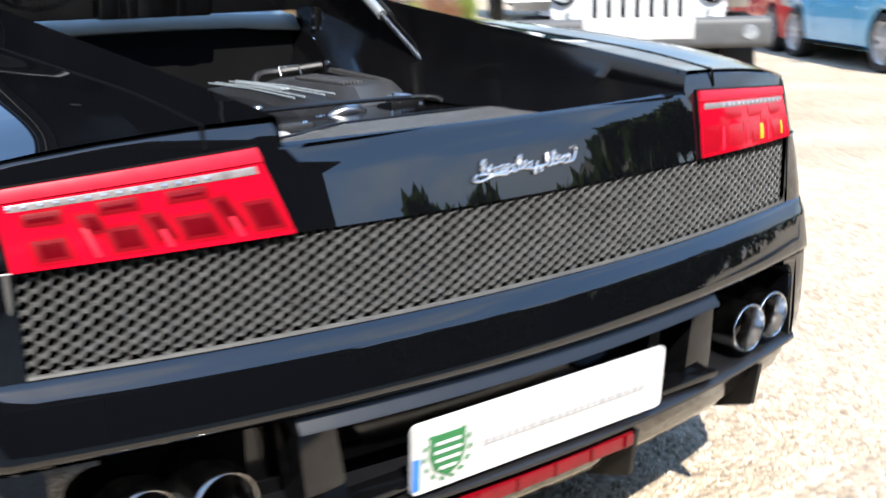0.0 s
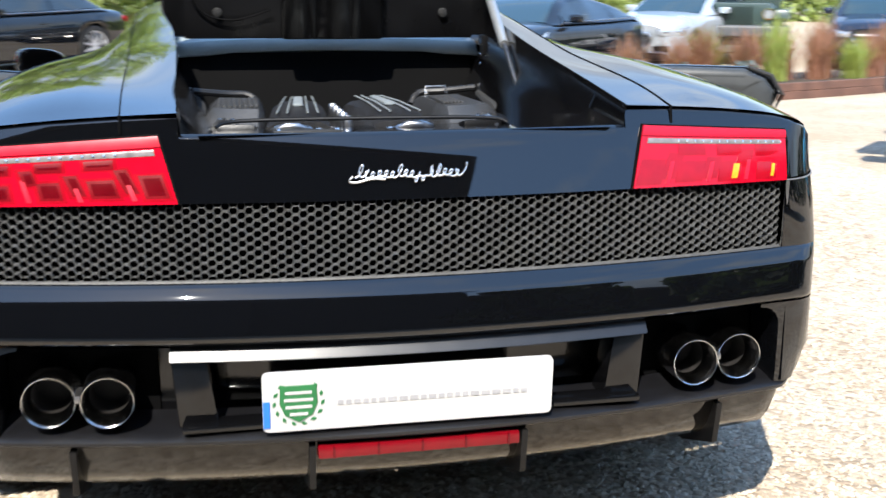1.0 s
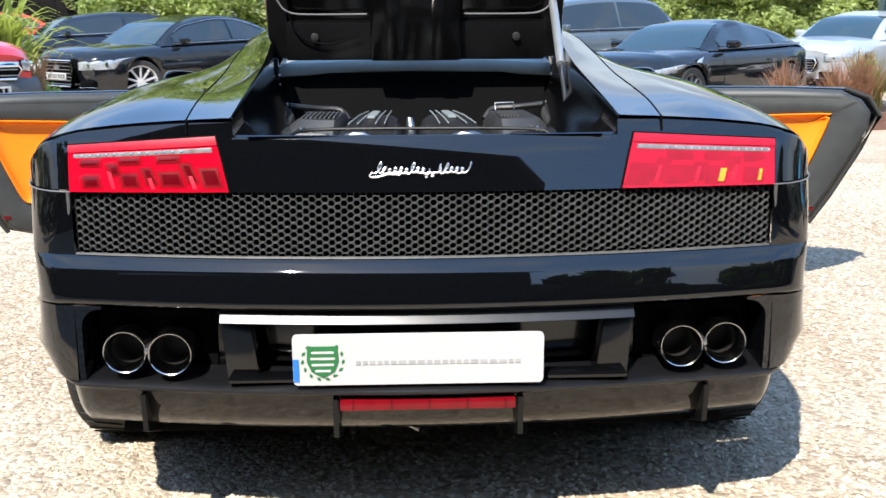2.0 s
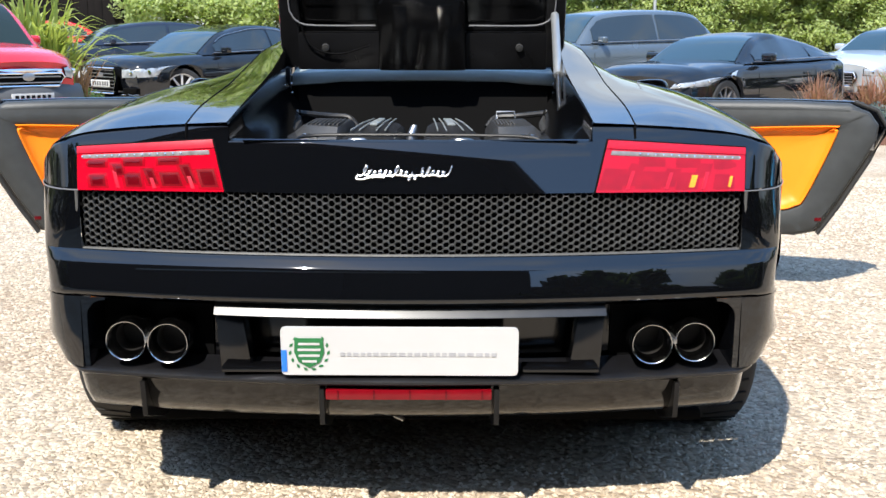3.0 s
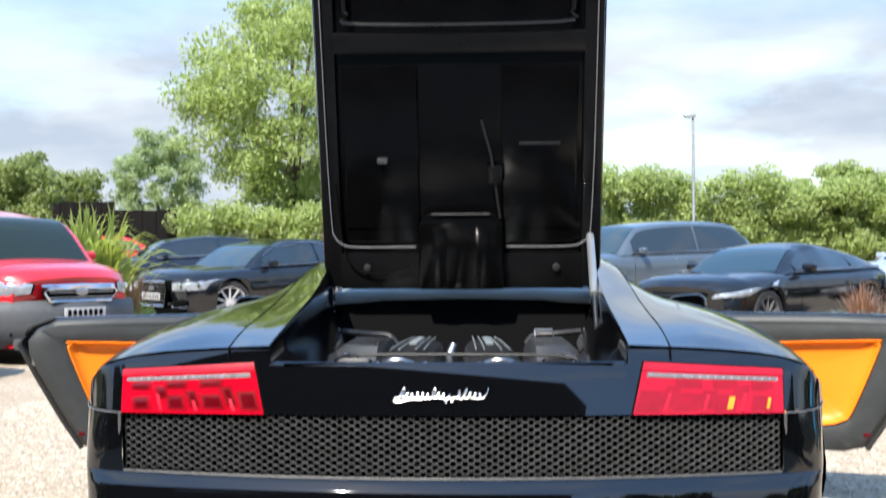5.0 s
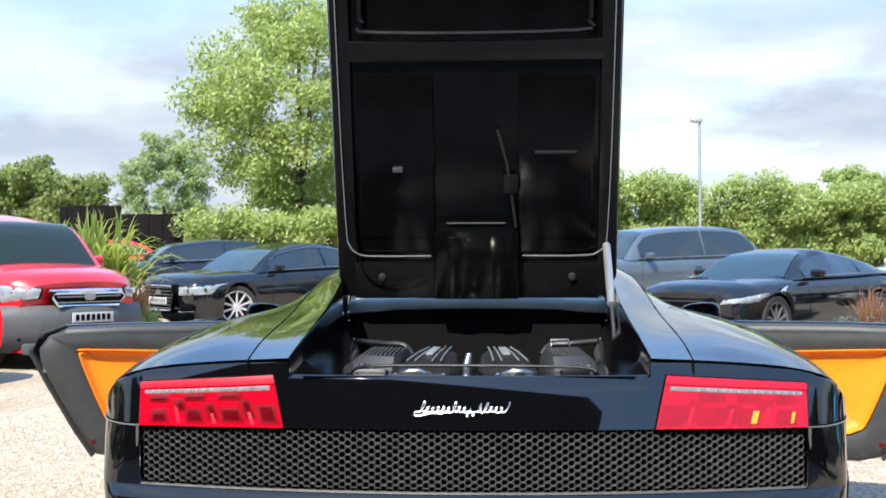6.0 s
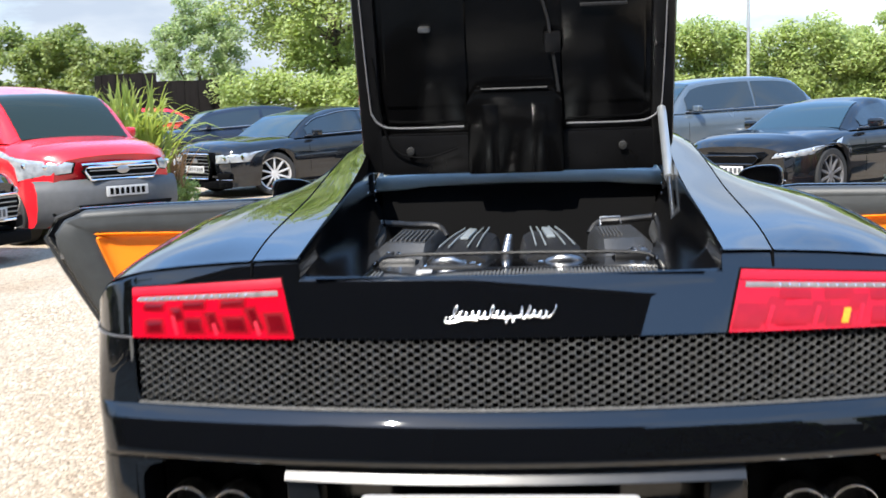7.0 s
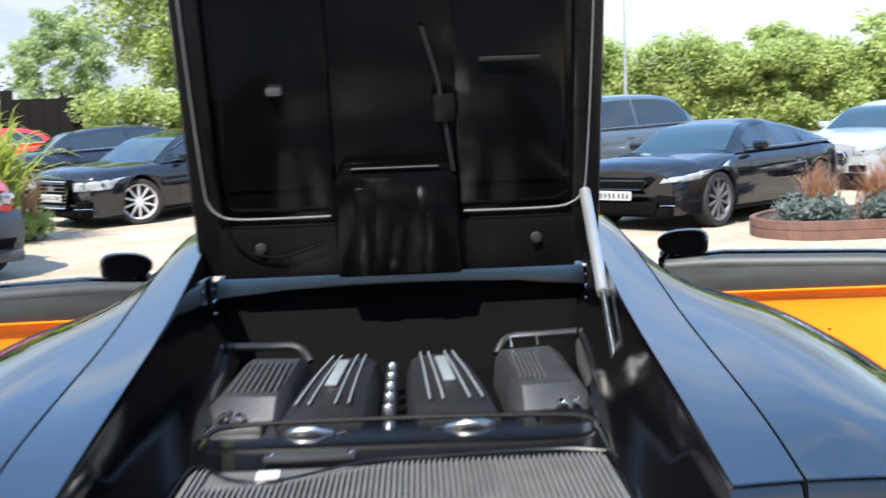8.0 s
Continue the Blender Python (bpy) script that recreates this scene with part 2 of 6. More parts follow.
def grid(rows, bm=None, close=False, cap=False):
    """A surface through rows of points."""
    bm = bm or bmesh.new()
    vs = [[bm.verts.new(p) for p in r] for r in rows]
    for a, b in zip(vs, vs[1:]):
        k = len(a)
        for i in range(k if close else k - 1):
            j = (i + 1) % k
            bm.faces.new((a[i], a[j], b[j], b[i]))
    if cap:
        bm.faces.new(vs[0][::-1])
        bm.faces.new(vs[-1])
    return bm


def weld(bm, d=0.0005):
    bmesh.ops.remove_doubles(bm, verts=bm.verts, dist=d)
    return bm


def box(size, at=(0, 0, 0), bevel=0.0, bm=None, rot=None, seg=2):
    b2 = bmesh.new()
    bmesh.ops.create_cube(b2, size=1)
    bmesh.ops.scale(b2, vec=size, verts=b2.verts)
    if bevel:
        bmesh.ops.bevel(b2, geom=b2.edges[:], offset=bevel, segments=seg, affect="EDGES", profile=0.6)
    if rot:
        bmesh.ops.rotate(b2, matrix=Euler([radians(a) for a in rot]).to_matrix(), verts=b2.verts)
    bmesh.ops.translate(b2, vec=at, verts=b2.verts)
    return merge(bm, b2)


def merge(bm, b2):
    if bm is None:
        return b2
    me = bpy.data.meshes.new("tmp")
    b2.to_mesh(me)
    b2.free()
    bm.from_mesh(me)
    bpy.data.meshes.remove(me)
    return bm


def lathe(profile, seg=32, bm=None, m=Matrix()):
    """Spins (radius, height) pairs round the local z, placed by m."""
    bm = bm or bmesh.new()
    rings = []
    for r, h in profile:
        rings.append([bm.verts.new(m @ Vector((r * math.cos(a), r * math.sin(a), h))) for a in [2 * math.pi * i / seg for i in range(seg)]])
    for a, b in zip(rings, rings[1:]):
        for i in range(seg):
            j = (i + 1) % seg
            bm.faces.new((a[i], a[j], b[j], b[i]))
    return bm


def tube(points, r, seg=8, bm=None):
    bm = bm or bmesh.new()
    pts = [Vector(p) for p in points]
    rad = r if isinstance(r, (list, tuple)) else [r] * len(pts)
    rings = []
    for i, p in enumerate(pts):
        d = (pts[min(i + 1, len(pts) - 1)] - pts[max(i - 1, 0)]).normalized()
        side = d.cross(Vector((0, 0, 1)) if abs(d.z) < 0.9 else Vector((1, 0, 0))).normalized()
        up = side.cross(d)
        rings.append([bm.verts.new(p + rad[i] * (side * math.cos(a) + up * math.sin(a))) for a in [2 * math.pi * k / seg for k in range(seg)]])
    for a, b in zip(rings, rings[1:]):
        for k in range(seg):
            j = (k + 1) % seg
            bm.faces.new((a[k], a[j], b[j], b[k]))
    bm.faces.new(rings[0][::-1])
    bm.faces.new(rings[-1])
    return bm


def prism(outline, depth, m=Matrix(), bm=None, bevel=0.0):
    """An outline in local xz, given depth along local y."""
    b2 = bmesh.new()
    a = [b2.verts.new((x, 0, z)) for x, z in outline]
    f = b2.faces.new(a)
    ex = bmesh.ops.extrude_face_region(b2, geom=[f])
    bmesh.ops.translate(b2, vec=(0, depth, 0), verts=[v for v in ex["geom"] if isinstance(v, bmesh.types.BMVert)])
    bmesh.ops.recalc_face_normals(b2, faces=b2.faces)
    if bevel:
        bmesh.ops.bevel(b2, geom=b2.edges[:], offset=bevel, segments=2, affect="EDGES", profile=0.6)
    bmesh.ops.transform(b2, matrix=m, verts=b2.verts)
    return merge(bm, b2)


def lerp(a, b, t):
    return a + (b - a) * t


def curve1(keys, x):
    """Smooth value at x through (x, value) keys."""
    if x <= keys[0][0]:
        return keys[0][1]
    for (x0, v0), (x1, v1) in zip(keys, keys[1:]):
        if x <= x1:
            t = (x - x0) / (x1 - x0)
            return lerp(v0, v1, t * t * (3 - 2 * t))
    return keys[-1][1]


def linear1(keys, x):
    if x <= keys[0][0]:
        return keys[0][1]
    for (x0, v0), (x1, v1) in zip(keys, keys[1:]):
        if x <= x1:
            return lerp(v0, v1, (x - x0) / (x1 - x0))
    return keys[-1][1]


def spline(pts, n):
    """Catmull-Rom through points, n samples a span."""
    P = [Vector(p) for p in pts]
    out = []
    for i in range(len(P) - 1):
        p0, p1, p2, p3 = P[max(i - 1, 0)], P[i], P[i + 1], P[min(i + 2, len(P) - 1)]
        for k in range(n):
            t = k / n
            out.append(0.5 * ((2 * p1) + (p2 - p0) * t + (2 * p0 - 5 * p1 + 4 * p2 - p3) * t * t + (3 * p1 - p0 - 3 * p2 + p3) * t ** 3))
    out.append(P[-1])
    return out


def solid(ob, t, offset=-1):
    md = ob.modifiers.new("thickness", "SOLIDIFY")
    md.thickness, md.offset = t, offset
    return ob


# ---- ground ----
def rise(y):
    """Height of the yard: level by the car, climbing towards the far row to fit the camera's view."""
    return 0.034 * min(max(0.0, y - 13.0) ** 2 / (2 * 4.0) if y < 17.0 else y - 15.0, 30.0)


def on_yard(x, y, turn):
    """Stands a vehicle at x, y on the yard, turned about the upright and tilted with the slope."""
    tilt = math.degrees(math.atan((rise(y + 2.0) - rise(y)) / 2.0))
    return pose(x, y, rise(y), tilt) @ pose(0, 0, 0, 0, 0, turn)


def ground():
    bm = bmesh.new()
    n = 40
    ext = [-900 * (1 - i / 20) ** 3 if i < 20 else 900 * ((i - 20) / 20) ** 3 for i in range(n + 1)]
    ys = sorted([y + 5 for y in ext if abs(y + 5 - 30) > 22] + [9.0 + k for k in range(43)])
    grid([[(x, y, rise(y)) for x in ext] for y in ys], bm)
    ob = part("ground", bm, M["gravel"])
    tagged(ob, "pale beige gravel yard in bright sun", "gravel", kind="structure")


ground()


def pebbles():
    rng = np.random.default_rng(3)
    base = np.array([(1, 0, 0), (-1, 0, 0), (0, 1, 0), (0, -1, 0), (0, 0, 1)], float)
    tri = np.array([(0, 2, 4), (2, 1, 4), (1, 3, 4), (3, 0, 4)])
    n = 80000
    x = rng.uniform(-3.6, 4.2, n)
    y = 0.1 + 7.0 * rng.random(n) ** 1.7
    s = rng.uniform(0.0045, 0.0115, n) * (1 + 0.08 * y)
    V = base[None] * rng.uniform(0.6, 1.25, (n, 5, 1)) * s[:, None, None]
    V[:, :, 2] *= 0.6
    a = rng.uniform(0, 6.28, n)
    c, d = np.cos(a)[:, None], np.sin(a)[:, None]
    X = V[:, :, 0] * c - V[:, :, 1] * d + x[:, None]
    Y = V[:, :, 0] * d + V[:, :, 1] * c + y[:, None]
    pts = np.stack([X, Y, V[:, :, 2] + 0.0005], -1).reshape(-1, 3)
    faces = (tri[None] + 5 * np.arange(n)[:, None, None]).reshape(-1, 3)
    me = bpy.data.meshes.new("pebbles")
    me.from_pydata(pts.tolist(), [], faces.tolist())
    me.materials.append(M["pebble"])
    ob = new("pebbles", me)
    tagged(ob, "loose pale beige gravel stones on the yard", "gravel", kind="stuff")


pebbles()


# ---- the black sports car ----
car = empty("sports_car", label="glossy black sports car, engine cover raised, doors open", category="sports car")
PAINT = M["black_paint"]


def base_y(x):
    return 0.02 + 0.17 * min(abs(x), 0.75) ** 2


TOP_KEYS = [(0.405, 0.943), (0.50, 0.938), (0.62, 0.930), (0.74, 0.916), (0.83, 0.888), (0.905, 0.825)]


def rear_columns():
    """Columns over the rear from side to side: x, y, corner share."""
    half = [(x, base_y(x), 0.0) for x in (0.0, 0.08, 0.16, 0.24, 0.32, 0.38, 0.4028, 0.4034, 0.44, 0.50, 0.56, 0.62, 0.68, 0.72, 0.75)]
    for i in range(1, 11):
        t = math.pi / 2 * i / 10
        half.append((0.75 + 0.167 * math.sin(t), base_y(0.75) + 0.03 * math.sin(t) + 0.32 * (1 - math.cos(t)), i / 10))
    return [(-x, y, c) for x, y, c in half[:0:-1]] + half


COLS = rear_columns()


def top_z(x):
    return 0.907 if abs(x) < 0.403 else linear1(TOP_KEYS, abs(x))


def tail_off(z, f):
    """How far the tail panel leans forward at height z, with a rounded upper edge at the top share f."""
    return 0.336 * (z - 0.80) + 0.008 * max(0.0, (f - 0.93) / 0.07) ** 2


def fascia_y(x, z):
    f = (z - 0.80) / max(top_z(x) - 0.80, 0.02)
    return base_y(x) + 0.010 + tail_off(z, f)


# how far the corner swells out at each height
CORNER_OUT = [(0.385, -0.010), (0.45, -0.026), (0.50, -0.033), (0.576, -0.037), (0.63, -0.037), (0.672, -0.032), (0.72, -0.022), (0.75, -0.014), (0.80, -0.001)]

CORNER_FULL = [(0.385, 0.55), (0.45, 0.9), (0.52, 1.0), (0.65, 1.0), (0.72, 0.7), (0.797, 0.0)]


def rear_rows(levels, lo=-1.0, hi=1.0, fade=True, hold=False):
    rows = []
    for z, off in levels:
        row = []
        for x, y, c in COLS:
            if not lo <= x <= hi:
                continue
            th = c * math.pi / 2 if fade else 0.0
            k = math.cos(th)
            if z is None:
                zz = lerp(0.80, top_z(x), off)
                oo, k, th = 0.010 + tail_off(zz, off), 1 - 0.8 * c, 0.0
            else:
                zz, oo = z, off
                if hold and c > 0:
                    u = min(1.0, c / 0.75)
                    oo = lerp(off, linear1(CORNER_OUT, z), u * u * (3 - 2 * u))
                    full = linear1(CORNER_FULL, z)
                    x = lerp(x, math.copysign(0.75 + 0.167 * math.sin(th) ** 0.74, x), full)
                    y = lerp(y, base_y(0.75) + 0.03 * math.sin(th) + 0.32 * (1 - max(math.cos(th), 0.0) ** 0.74), full)
            tuck = 0.0 if zz > 0.5 else min(0.11, 0.10 * ((0.5 - zz) / 0.12) ** 1.6) * c
            row.append((x - math.copysign(tuck + oo * math.sin(th), x) if x else x, y + oo * k + tuck, zz))
        rows.append(row)
    return rows


def rear_shell():
    bm = bmesh.new()
    grid(rear_rows([(None, f) for f in (1.0, 0.985, 0.965, 0.945, 0.93, 0.6, 0.3, 0.06, 0.0)]), bm)
    part("tail_panel", weld(bm), PAINT, car, "glossy black tail panel that mirrors the sky")
    for name, lo, hi in (("rear_corner", -1.0, -0.7499), ("rear_corner", 0.7499, 1.0)):
        bm = grid(rear_rows([(0.796, 0.006), (0.75, 0.002), (0.70, 0.0), (0.672, 0.0)], lo, hi, hold=True))
        part(name, bm, PAINT, car)
    bm = grid(rear_rows([(0.672, 0.0), (0.670, -0.004), (0.664, -0.0085), (0.654, -0.0145), (0.645, -0.0195), (0.642, -0.0208), (0.638, -0.0219), (0.620, -0.0260), (0.600, -0.0306), (0.580, -0.0352), (0.571, -0.0368), (0.565, -0.0366), (0.559, -0.0335), (0.553, -0.0265), (0.549, -0.016), (0.547, 0.0)], hold=True))
    part("bumper", bm, PAINT, car, "glossy black rear bumper with a ledge under the mesh")
    for sd in (-1, 1):
        lo, hi = (-1.0, -0.7499) if sd < 0 else (0.7499, 1.0)
        bm = grid(rear_rows([(0.551, -0.029), (0.53, -0.0305), (0.50, -0.0315), (0.45, -0.032), (0.40, -0.033), (0.385, -0.035)], lo, hi, hold=True))
        # rounded frame of the pipe opening, turned inwards
        outer = [(0.752, 0.551 - 0.166 * k / 8) for k in range(9)]
        inner = [(0.690 + 0.046 * math.sin(math.pi / 2 * k / 5), 0.505 + 0.040 * math.cos(math.pi / 2 * k / 5)) for k in range(6)] + [(0.736, 0.46), (0.735, 0.42), (0.734, 0.386)]
        outer = [(0.69, 0.552), (0.72, 0.552)] + outer[:1] + outer[2:]
        outer = outer[:9]
        outer[-1] = (0.752, 0.385)
        rows = [[(sd * x, base_y(x) - 0.029, z) for x, z in outer], [(sd * x, base_y(x) - 0.029, z) for x, z in inner], [(sd * (x - 0.004), base_y(x) - 0.020, z - 0.003) for x, z in inner], [(sd * (x - 0.006), base_y(x) + 0.07, z - 0.004) for x, z in inner]]
        part("bumper_corner", merge(bm, grid(rows)), PAINT, car)
        # seam between the tail panel and the bumper
        seam = [Vector(p) + Vector((sd * 0.001, -0.0015, 0.0)) for p in rear_rows([(0.7965, 0.006)], lo, hi, hold=True)[0]]
        part("shut_line", tube(seam, 0.0016, 5), M["seal_grey"], car)
    bm = grid(rear_rows([(0.402, 0.07), (0.391, -0.010), (0.385, -0.028), (0.380, -0.036), (0.374, -0.036), (0.366, -0.022)]))
    part("lower_lip", bm, M["lip_satin"], car, "thin glossy black lip under the plate")
    bm = grid(rear_rows([(0.367, -0.018), (0.34, -0.006), (0.305, 0.012), (0.275, 0.04), (0.255, 0.12), (0.24, 0.3)], -0.803, 0.803, False))
    part("diffuser", bm, M["gloss_black"], car, "semi-gloss black diffuser panel")
    for x in (-0.61, -0.197, 0.193, 0.605):
        y = base_y(x)
        bm = prism([(-0.05, 0.36), (-0.035, 0.272), (0.1, 0.225), (0.40, 0.2), (0.40, 0.30), (0.05, 0.35)], 0.012, Matrix.Translation((x, y, 0)) @ pose(0, 0, 0, 0, 0, 90) @ Matrix.Translation((0.02, -0.006, 0)), bevel=0.002)
        part("diffuser_fin", bm, M["satin_black"], car)
    bm = box((0.37, 0.03, 0.024), (-0.003, 0.008, 0.348), 0.005)
    # red darkened in colour for the shade under the lip
    fog = part("fog_lamp", bm, M["red_dull"], car, "red fog lamp strip in the diffuser")
    for i in range(5):
        bm = box((0.004, 0.004, 0.022), (-0.16 + 0.08 * i, -0.008, 0.348), 0.001)
        part("rib", bm, M["red_deep"], fog)
    # underbody
    bm = box((1.5, 3.6, 0.03), (0, 2.2, 0.16), 0.01)
    part("underbody", bm, M["deep_black"], car)
    bm = tube([(-0.10, 0.20, 0.245), (-0.06, 0.16, 0.252), (-0.02, 0.15, 0.235)], 0.005)
    part("tow_bracket", bm, M["brushed"], car)


rear_shell()


def plate_recess():
    bm = bmesh.new()
    lim = 0.733
    xs = [lim * i / 12 for i in range(-12, 13)]
    rows = [[(x, base_y(x) - 0.016, 0.546) for x in xs], [(x, base_y(x) + 0.085, 0.545) for x in xs], [(x, base_y(x) + 0.09, 0.392) for x in xs], [(x, base_y(x) - 0.01, 0.388) for x in xs]]
    grid(rows, bm)
    for s in (-1, 1):
        x = s * lim
        y = base_y(x)
        bm.faces.new([bm.verts.new(p) for p in ((x, y - 0.016, 0.546), (x, y + 0.09, 0.545), (x, y + 0.09, 0.39), (x, y - 0.016, 0.388))])
    part("recess", weld(bm), M["gloss_black"], car, "gloss black recess behind the plate and pipes")
    # lip over the plate
    xs = [0.435 * i / 10 for i in range(-10, 11)]
    prof = [(-0.004, 0.549), (-0.011, 0.5475), (-0.0275, 0.5260), (-0.029, 0.523), (-0.024, 0.521), (-0.008, 0.5205), (0.03, 0.53)]
    bm = grid([[(x, base_y(x) + dy, z) for dy, z in prof] for x in xs], cap=True)
    part("plate_lip", bm, M["lip_satin"], car, "glossy black lip over the plate")
    # centre pod with its uprights
    for s in (-1, 1):
        bm = prism([(0.355, 0.395), (0.425, 0.395), (0.435, 0.53), (0.375, 0.53)], 0.07, pose(0, 0.035, 0) @ Matrix.Diagonal((s, 1, 1, 1)), bevel=0.006)
        part("upright", bm, M["gloss_black"], car)
        bm = grid([[(s * x, base_y(x) + dy, z) for x in (0.462, 0.55, 0.64, 0.730)] for dy, z in ((-0.006, 0.5435), (0.05, 0.5425), (0.082, 0.54), (0.084, 0.395))])
        part("pipe_shroud", bm, M["deep_black"], car)
        bm = box((0.17, 0.05, 0.012), (s * 0.335, 0.035, 0.401), 0.004)
        part("recess_step", bm, M["gloss_black"], car)


plate_recess()


def grille():
    g = empty("grille", label="dark honeycomb mesh across the tail")
    g.parent = car
    xs = [0.765 * i / 16 for i in range(-16, 17)]
    bm = grid([[(x, base_y(x) + 0.05, z) for x in xs] for z in (0.81, 0.655)])
    part("backing", bm, M["deep_black"], g)
    R = 0.0088
    verts, faces = [], []
    n = int(0.742 / (1.5 * R))
    for i in range(-n, n + 1):
        cx = 1.5 * R * i
        z = 0.6795 + (math.sqrt(3) / 2 * R if i % 2 else 0.0)
        while z < 0.797:
            k = len(verts)
            for r, dy in ((R * 1.005, 0.002), (R * 0.86, 0.000), (R * 0.78, 0.012)):
                for j in range(6):
                    a = math.pi / 3 * j
                    px, pz = cx + r * math.cos(a), z + r * math.sin(a)
                    verts.append((px, base_y(px) + 0.014 + dy, pz))
            for q in (0, 6):
                for j in range(6):
                    faces.append((k + q + j, k + q + (j + 1) % 6, k + q + 6 + (j + 1) % 6, k + q + 6 + j))
            z += math.sqrt(3) * R
    me = bpy.data.meshes.new("honeycomb")
    me.from_pydata(verts, [], faces)
    me.materials.append(M["mesh_metal"])
    ob = new("honeycomb", me)
    ob.parent = g
    ob["label"] = "grey metal honeycomb mesh"
    # rim
    pts = []
    for x in xs:
        xx = x * 0.748 / 0.765
        pts.append((xx, base_y(xx) + 0.008, 0.6715))
    up = [(0.756, base_y(0.75) + 0.008, 0.70), (0.757, base_y(0.75) + 0.008, 0.795)]
    bm = tube([(-0.757, up[1][1], 0.797), (-0.756, up[0][1], 0.70)] + pts + [up[0], up[1]], 0.0045, 8)
    part("rim", bm, M["rim_grey"], g, "light grey rim of the mesh")


grille()


def tail_light(s):
    t = empty("tail_light", label="red trapezoid tail light with a clear strip and LED blocks")
    t.parent = car
    corner = {"it": (0.438, 0.906), "ib": (0.408, 0.801), "ot": (0.757, 0.886), "ob": (0.752, 0.797)}

    def at(u, v, lift):
        xi, zi = lerp(corner["ib"][0], corner["it"][0], v), lerp(corner["ib"][1], corner["it"][1], v)
        xo, zo = lerp(corner["ob"][0], corner["ot"][0], v), lerp(corner["ob"][1], corner["ot"][1], v)
        x, z = lerp(xi, xo, u), lerp(zi, zo, u)
        return (s * x, fascia_y(x, z) - lift, z)

    def slab(u0, u1, v0, v1, lift, back, n=8, skew=0.0):
        us = [lerp(u0, u1, i / n) for i in range(n + 1)]
        bm = bmesh.new()
        f = lambda v, lf: [at(u + skew * (v - v0), v, lf) for u in us]
        grid([f(v0, back), f(v0, lift), f(lerp(v0, v1, 0.5), lift + 0.001), f(v1, lift), f(v1, back)], bm)
        ends = [[r[i] for r in (f(v0, back), f(v0, lift), f(lerp(v0, v1, 0.5), lift + 0.001), f(v1, lift), f(v1, back))] for i in (0, -1)]
        for e in ends:
            bm.faces.new([bm.verts.new(p) for p in e])
        return weld(bm)

    part("housing", slab(-0.008, 1.008, -0.02, 1.02, 0.003, -0.03), M["deep_black"], t)
    part("lens", slab(0.0, 1.0, 0.0, 1.0, 0.007, -0.02), M["red_lens"], t)
    part("top_band", slab(0.0, 1.0, 0.84, 1.0, 0.0095, 0.002), M["red_bright"], t)
    strip = part("clear_strip", slab(0.04, 0.96, 0.715, 0.80, 0.0085, 0.002), M["strip_glass"], t, "clear silver strip")
    for i in range(14):
        u = 0.24 + 0.72 * i / 13
        part("led", slab(u - 0.005, u + 0.005, 0.735, 0.78, 0.0095, 0.006, 1), M["chrome"], strip)
    # prism blocks in two rows; on the left lamp each has a dark core in a softer surround
    for u0, u1, v0, v1, sk in ((0.80, 0.90, 0.10, 0.33, 0.03), (0.545, 0.65, 0.10, 0.36, 0.03), (0.27, 0.40, 0.12, 0.37, 0.04), (0.03, 0.14, 0.10, 0.42, 0.03), (0.43, 0.49, 0.16, 0.46, 0.10), (0.17, 0.23, 0.18, 0.52, 0.10), (0.80, 0.92, 0.52, 0.66, -0.04), (0.53, 0.66, 0.54, 0.67, -0.04), (0.27, 0.41, 0.55, 0.67, -0.04), (0.66, 0.72, 0.34, 0.56, 0.08)):
        block = part("led_block", slab(u0 - 0.022, u1 + 0.022, v0 - 0.05, v1 + 0.05, 0.0078, 0.004, 3, sk), M["red_mid"], t)
        # right lamp drops the dark cores, in place of the sky it mirrors
        if s > 0:
            continue
        part("block_step", slab(u0 - 0.004, u1 + 0.004, v0 - 0.012, v1 + 0.012, 0.0082, 0.004, 3, sk), M["red_dull"], block)
        part("block_core", slab(u0 + 0.012, u1 - 0.012, v0 + 0.03, v1 - 0.03, 0.0086, 0.004, 3, sk), M["red_deep"], block)
    for u0, v1, sk in ((0.71, 0.44, 0.06), (0.46, 0.40, 0.06), (0.20, 0.42, 0.05)):
        part("prism_bar", slab(u0 - 0.012, u0 + 0.012, 0.06, v1, 0.0086, 0.004, 2, sk), M["red_bright"], t)
    # sun glints, modelled as amber patches on the right lens only
    if s > 0:
        for u0, u1, v1 in ((0.61, 0.65, 0.36), (0.88, 0.90, 0.34)):
            part("amber_reflector", slab(u0, u1, 0.10, v1, 0.0096, 0.004, 2, 0.06), M["amber"], t, "amber sun glint set on the lens")


tail_light(-1)
tail_light(1)


def exhausts():
    for x in (-0.643, -0.5435, 0.5415, 0.641):
        m = pose(x, base_y(x) - 0.035, 0.4535, -90)
        bm = lathe([(0.0345, 0.16), (0.0350, 0.05), (0.0355, 0.030), (0.0380, 0.018), (0.0415, 0.006), (0.0432, 0.001), (0.0448, 0.0), (0.0462, 0.002), (0.0470, 0.010), (0.0470, 0.16)], 48, m=m)
        e = part("exhaust_pipe", bm, M["tip_metal"], car, "polished round exhaust tip")
        bm = lathe([(0.0005, 0.10), (0.0346, 0.10), (0.0349, 0.045)], 32, m=m)
        part("bore", bm, M["dark_metal"], e, "dark inner bore")
    for s in (-1, 1):
        bm = box((0.016, 0.05, 0.014), (s * 0.592, base_y(0.59) - 0.006, 0.458), 0.004)
        part("pipe_bridge", bm, M["brushed"], car)


exhausts()


